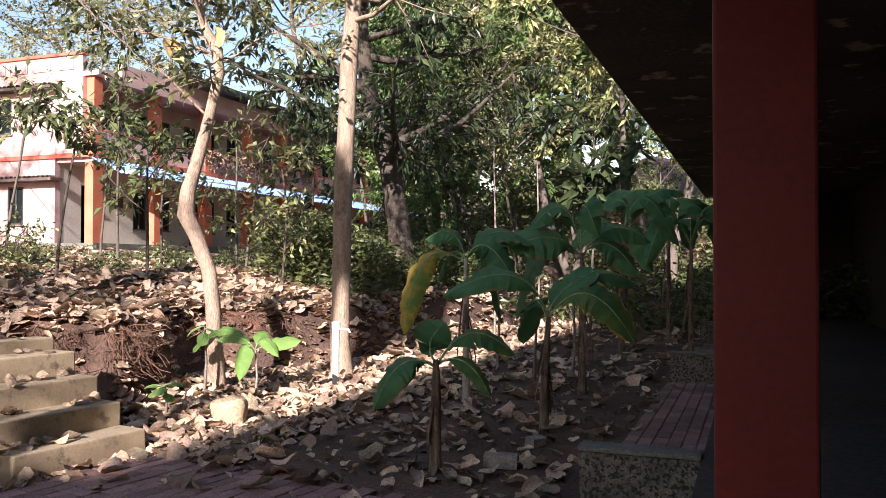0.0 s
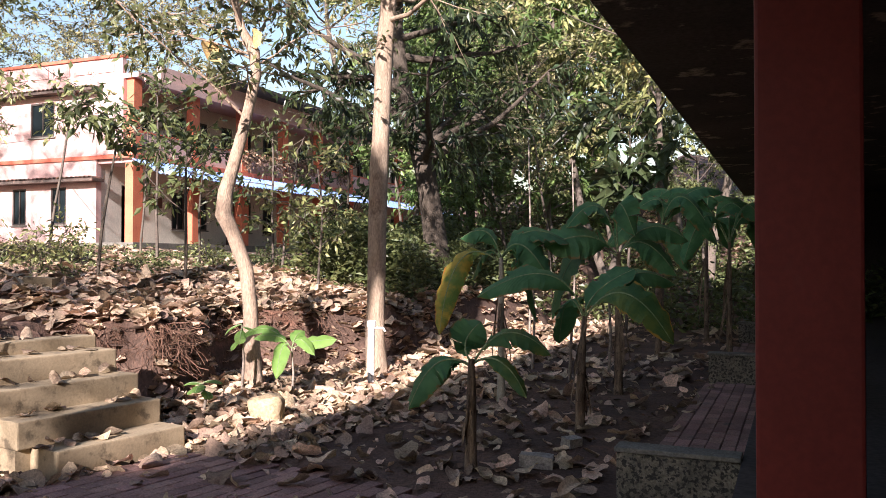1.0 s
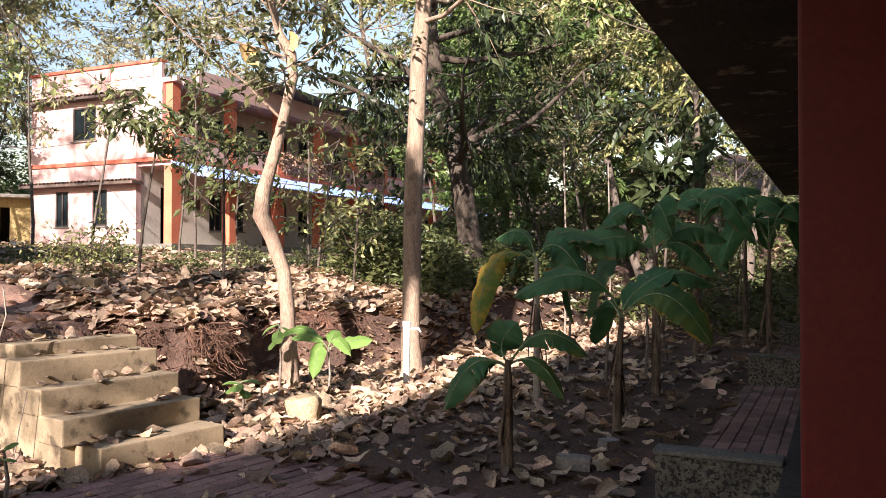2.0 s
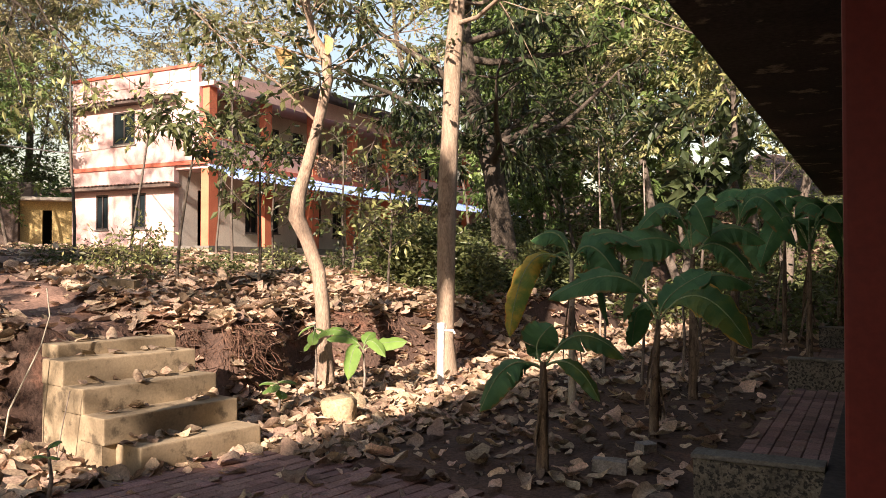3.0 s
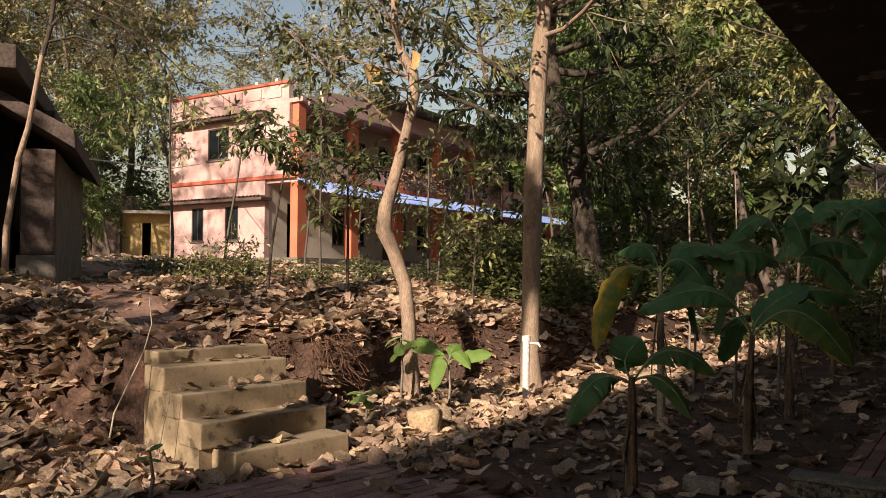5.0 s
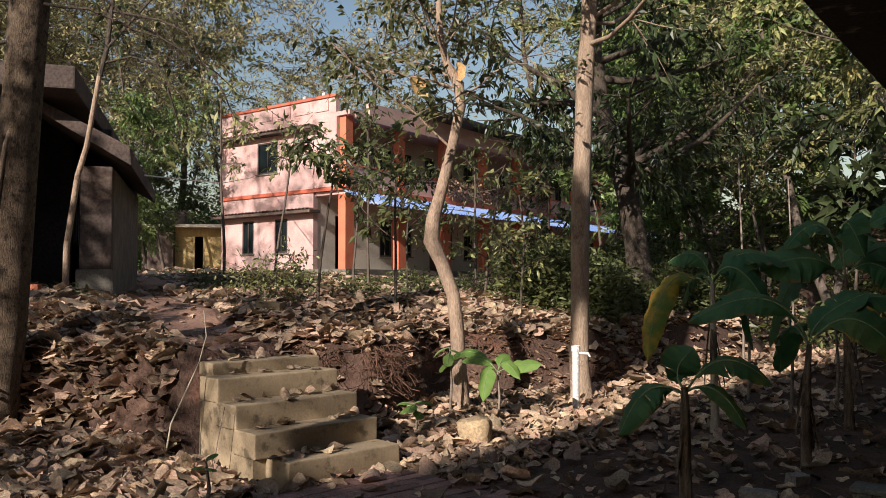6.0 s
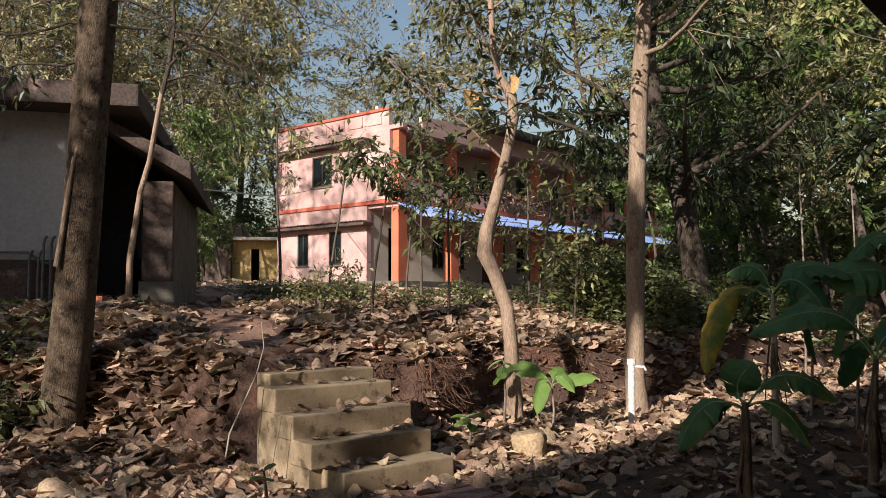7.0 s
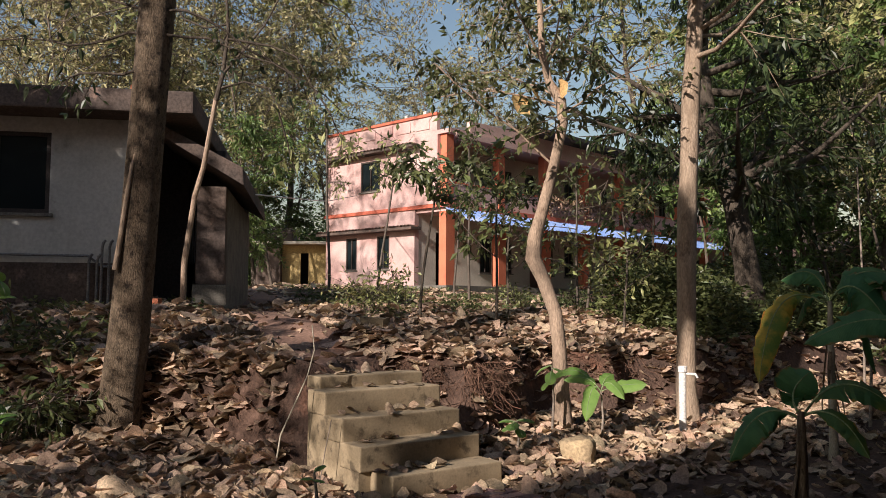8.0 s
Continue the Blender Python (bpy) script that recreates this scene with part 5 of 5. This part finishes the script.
low_branches(POLE, [((-9.3, 6.1, 5.8), (0.4, 0.5, -0.1), 6), ((-9.03, 6.38, 4.4), (0.2, 0.3, -0.8), 5), ((-9.4, 6.05, 4.1), (0.1, 0.2, -1), 5), ((-10.6, 4.9, 5.8), (-0.5, -0.5, -0.3), 7), ((-9.84, 5.5, 6.4), (0.6, 0.6, 0), 8), ((-9.84, 5.5, 6.4), (-0.6, -0.5, 0.1), 8)], 29, LEAF_YEL, 0.16, "thin dark twig")
line_thing("bent_stick", [(-5.63, 3.62, 0.20), (-5.64, 3.66, 0.38), (-5.59, 3.76, 0.63), (-5.55, 3.85, 0.85), (-5.54, 3.91, 1.06), (-5.55, 3.89, 1.27)], 0.008, 0.005, STEM_PALE, "thin pale bent stick beside the steps", "stick", 5)
line_thing("thin_stick", [(-5.2, 3.72, 0.0), (-5.15, 3.74, 0.3), (-5.1, 3.76, 0.55)], 0.005, 0.004, BARK_GREY, "thin dark twig against the steps", "stick", 5)
line_thing("vine", [(-7.46, 3.03, 1.75), (-7.43, 3.06, 2.05), (-7.37, 3.09, 2.5), (-7.34, 3.11, 2.72), (-7.33, 3.14, 2.85)], 0.028, 0.018, BARK_TAN, "pale cut vine stem hugging a thick trunk", "vine")
line_thing("cable", [(-12.0, 7.2, 3.3), (-15.5, 10.5, 3.85), (-19.5, 14.5, 4.5), (-23.5, 19, 5.5)], 0.015, 0.015, WHITE, "thin pale overhead cable", "cable", 5)
for i, (x, y, h) in enumerate([(-4.2, 13.2, 3.6), (-2.55, 9.6, 1.5), (-3.3, 10.5, 1.6), (-2.2, 10.2, 1.4), (-3.9, 15.0, 3.4)]):
    line_thing("sapling", [(x, y, ground_z(x, y) - 0.05), (x + 0.03, y, h * 0.4), (x - 0.02, y + 0.03, h)], 0.022, 0.012, BARK_GREY, "thin straight grey sapling stem", "sapling")
# dried leaves caught in the slender tree
for i, (dx, dy, dz, s) in enumerate([(-0.36, -0.34, 3.72, 0.36), (-0.2, -0.26, 3.86, 0.24), (0.06, -0.14, 3.92, 0.22)]):
    V, F = LEAF_SHAPES[i * 3 + 1]
    ob = part("dead_leaf", quick_mesh("dead_leaf", V, F, HANGING, True), None, SLENDER, "large yellowed dried leaf")
    ob.matrix_basis = pose(dx, dy, dz, 10, 75, 40 * i) @ Matrix.Scale(s, 4)


# ---------------------------------------------------------------- saplings and shrubs on the upper ground
def sapling(x, y, h, leaf, mt, seed, label, limbs=8, per=9, z0=0.3, spreadout=0.8, bark=None):
    r = rng_of(seed)
    z = ground_z(x, y, False)
    line = bend((x, y, z - 0.05), (0.03, 0.02, 1), 6, h / 6, r, 0.04, 0.12)
    return tree(label, bark or BARK_WOOD, mt, line, [0.012 + 0.006 * h * (1 - i / 7) for i in range(7)], z + h * z0, limbs, spreadout, 6, 0.4, per, leaf, r,
                category="sapling", rise=0.5, droop=0.35, n=6)


sapling(-3.2, 16.5, 4.2, 0.42, LEAF_DARK, 110, "sapling with large dark glossy leaves", 14, 6, 0.45, 1.3)
sapling(-11.5, 12.2, 3.4, 0.16, LEAF_MID, 111, "leafy sapling in front of the house", 9, 8, 0.45, 1.2)
sapling(-9.2, 12.8, 2.6, 0.14, LEAF_MID, 112, "leafy sapling in front of the house", 7, 6, 0.3, 0.9)
sapling(-8.1, 11.5, 2.2, 0.15, LEAF_YEL, 113, "thin sapling with yellow-green leaves", 7, 8, 0.3, 0.8)
sapling(-13.2, 13.5, 3.0, 0.16, LEAF_MID, 114, "leafy sapling in front of the house", 7, 7, 0.4, 1.0)
sapling(-6.9, 10.8, 1.9, 0.14, LEAF_YEL, 115, "thin sapling with yellow-green leaves", 6, 8, 0.3, 0.7)
sapling(-8.9, 8.3, 2.2, 0.17, LEAF_MID, 221, "leafy sapling with a flat dark crown before the house corner", 8, 9, 0.55, 1.0, BARK_BLACK)
sapling(-7.9, 8.9, 2.1, 0.15, LEAF_MID, 222, "leafy sapling with dark stems before the gallery", 7, 8, 0.35, 1.0, BARK_BLACK)
sapling(-9.6, 11.2, 2.0, 0.15, LEAF_MID, 224, "dark leafy sapling before the gallery", 9, 8, 0.3, 1.1, BARK_BLACK)
sapling(-7.4, 12.4, 2.8, 0.17, LEAF_DARK, 225, "dark leafy sapling before the gallery", 13, 12, 0.2, 1.2, BARK_BLACK)
sapling(-14.6, 10.9, 4.2, 0.15, LEAF_YEL, 116, "slim young tree before the pink wall", 10, 8, 0.4, 0.9)
sapling(-14.0, 11.8, 3.6, 0.15, LEAF_YEL, 117, "slim young tree before the pink wall", 8, 6, 0.5, 0.8)
r = rng_of(130)
for i in range(20):
    x, y = r.uniform(-16.5, -7.2), r.uniform(7.0, 16.5)
    if path_distance(x, y) < 1.3 or bank_x(y) - x < 2.2 or bank_x(y) - x > 6.5:
        continue
    sapling(x, y, r.uniform(0.25, 0.6), 0.09, [LEAF_MID, LEAF_BUSH, LEAF_YEL][i % 3], 140 + i, "low green shrub on the upper ground", 8, 9, 0.05, 0.3)
for i in range(10):
    x, y = r.uniform(-9.6, -7.3), r.uniform(0.6, 3.2)
    sapling(x, y, r.uniform(0.25, 0.7), 0.12, LEAF_MID, 180 + i, "low green shrub near the cream building", 6, 6, 0.05, 0.3)


# ---------------------------------------------------------------- single fallen leaves on steps and paving
SHAPES = [quick_mesh("fallen_leaf", V, F, LITTER_PALE, True) for V, F in CURLED]
r = rng_of(300)


def fallen_leaf(m, s):
    ob = new("fallen_leaf", SHAPES[int(r.integers(len(SHAPES)))])
    ob.matrix_basis = m @ pose(0, 0, 0, r.normal() * 8, r.normal() * 8, r.uniform(0, 360)) @ Matrix.Scale(s, 4)
    return tagged(ob, "curled pale brown fallen teak leaf", "leaf", "fallen leaves")


for k in range(5):
    top = RISE * (k + 1) if k < 4 else RISE * 4.55
    for _ in range((9, 8, 8, 7, 8)[k]):
        back = r.uniform(0.04, TREAD - 0.05) if r.random() < 0.4 else r.uniform(TREAD * 0.55, TREAD - 0.04)
        fallen_leaf(STAIR @ Matrix.Translation((-TREAD * k - back, r.uniform(0.1, 1.08), top + 0.004)), r.uniform(0.07, 0.2))
for _ in range(44):
    x, y = r.uniform(-4.4, -1.3), r.uniform(4.2, 8.5)
    q = STAIR_INV @ Vector((x, y, 0))
    if -1.6 < q.x < 0.05 and -0.1 < q.y < 1.2:
        continue
    fallen_leaf(Matrix.Translation((x, y, max(ground_z(x, y), 0) + 0.012)), r.uniform(0.12, 0.25))


# ---------------------------------------------------------------- pavers
def paver_mesh(a, b, h):
    bm = box(0, a, 0, b, -0.06, h)
    bmesh.ops.bevel(bm, geom=[e for e in bm.edges if all(v.co.z > 0 for v in e.verts)], offset=0.006, segments=1, affect="EDGES")
    me = bpy.data.meshes.new("paver")
    bm.to_mesh(me)
    bm.free()
    me.materials.append(PAVER)
    return me


PV = [paver_mesh(0.222, 0.108, h) for h in (0.002, 0.005, 0.0)]


def paving(name, m, rows, cols, label):
    root = tagged(new(name), label, "paving", kind="structure")
    root.matrix_basis = m
    part("bed", box(-0.03, rows * 0.115 + 0.03, -0.03, cols * 0.23 + 0.03, -0.09, -0.012), SOIL, root)
    for i in range(rows):
        for j in range(cols):
            ob = new("paver", PV[(i * 7 + j * 3) % 3])
            ob.parent = root
            ob.matrix_basis = pose(i * 0.115 + 0.111, j * 0.23 + (0.112 if i % 2 else 0.0), 0.0, r.normal() * 0.5, r.normal() * 0.5, 90 + r.normal() * 0.5)
    return root


paving("pavement_steps", STAIR @ pose(0.06, -0.75, 0.006), 30, 8, "terracotta brick paving leading to the garden steps")
paving("pavement_veranda", pose(-1.02, 5.06, 0.006), 6, 22, "terracotta brick paving strip beside the veranda")
paving("pavement_far", pose(-1.02, 10.6, 0.006), 6, 20, "shaded terracotta paving strip beside the veranda")

# tall unseen tree behind the camera; high leaf tuft placed to shade the straight trunk
for i, (x, y, top) in enumerate([(-3.37, -2.0, 7.5)]):
    tree("tall unseen tree with a high leaf tuft added to shade a trunk", BARK_DARK, LEAF_DARK,
         [(x - 0.5, y, -0.05), (x - 0.48, y, top * 0.3), (x - 0.4, y, top * 0.6), (x, y, top - 0.8), (x, y, top - 0.3), (x, y, top)], [0.14, 0.11, 0.1, 0.08, 0.06, 0.03],
         top - 1.0, 14, 0.5, 10, 0.4, 26, 0.15, rng_of(505 + i), rise=0.0, droop=0.2)
# unseen trees added behind the camera to shade near ground, outbuilding and house
for x, y, k, s in [(-5.5, -3.2, 3, 0.85), (-8.4, -2.7, 2, 0.75), (-11.3, -1.6, 2, 0.65), (-9.5, -5.6, 1, 0.8), (-13.3, -3.5, 2, 0.68), (-12.7, -0.9, 2, 0.6), (-14.7, -2, 2, 0.62), (-16.7, -3.4, 2, 0.65), (-17.6, -5, 3, 1), (-4.3, -5.4, 3, 0.9), (-14, -2.8, 2, 1), (-12, -2.9, 2, 1), (-10.4, -2.2, 2, 0.8), (-8.9, -1.9, 2, 0.55), (-13, -4.4, 2, 1), (-11.3, -3.9, 2, 1), (-15, -4, 2, 1), (-6, -2.9, 2, 0.45), (-19.3, -2.6, 3, 1.9), (-21.3, -1, 3, 1.5), (-9.5, -3.6, 2, 1), (-10.8, -1.4, 2, 0.9)]:
    copy_thing(KINDS[k], Matrix.Translation((x, y, ground_z(x, y, False))) @ pose(0, 0, 0, 0, 0, r.uniform(0, 360)) @ Matrix.Scale(s, 4))


# ---------------------------------------------------------------- roots hanging from the cut bank
def roots(count, seed, y0, y1, label):
    rr = rng_of(seed)
    V, F = [], []
    for _ in range(count):
        y = rr.uniform(y0, y1)
        x = bank_x(y) + rr.uniform(-0.02, 0.16)
        z = rr.uniform(0.55, 0.85)
        line = bend((x, y, z), (rr.uniform(0.2, 0.7), rr.normal() * 0.4, -1), 5, rr.uniform(0.12, 0.5) / 5, rr, -0.05, 0.9)
        tube(line, [rr.uniform(0.0015, 0.0045)] * 6, 4, V, F)
    tagged(new("roots", quick_mesh("roots", V, F, BARK_ROOT, True)), label, "roots", kind="stuff")


BARK_ROOT = surf("root_bark", (0.2, 0.11, 0.07), (0.14, 0.08, 0.052), 6, 40, 0.9, 0.4)
roots(420, 401, 5.6, 6.6, "fine reddish roots hanging from the cut bank")
roots(140, 402, 7.4, 9.2, "fine reddish roots hanging from the cut bank")
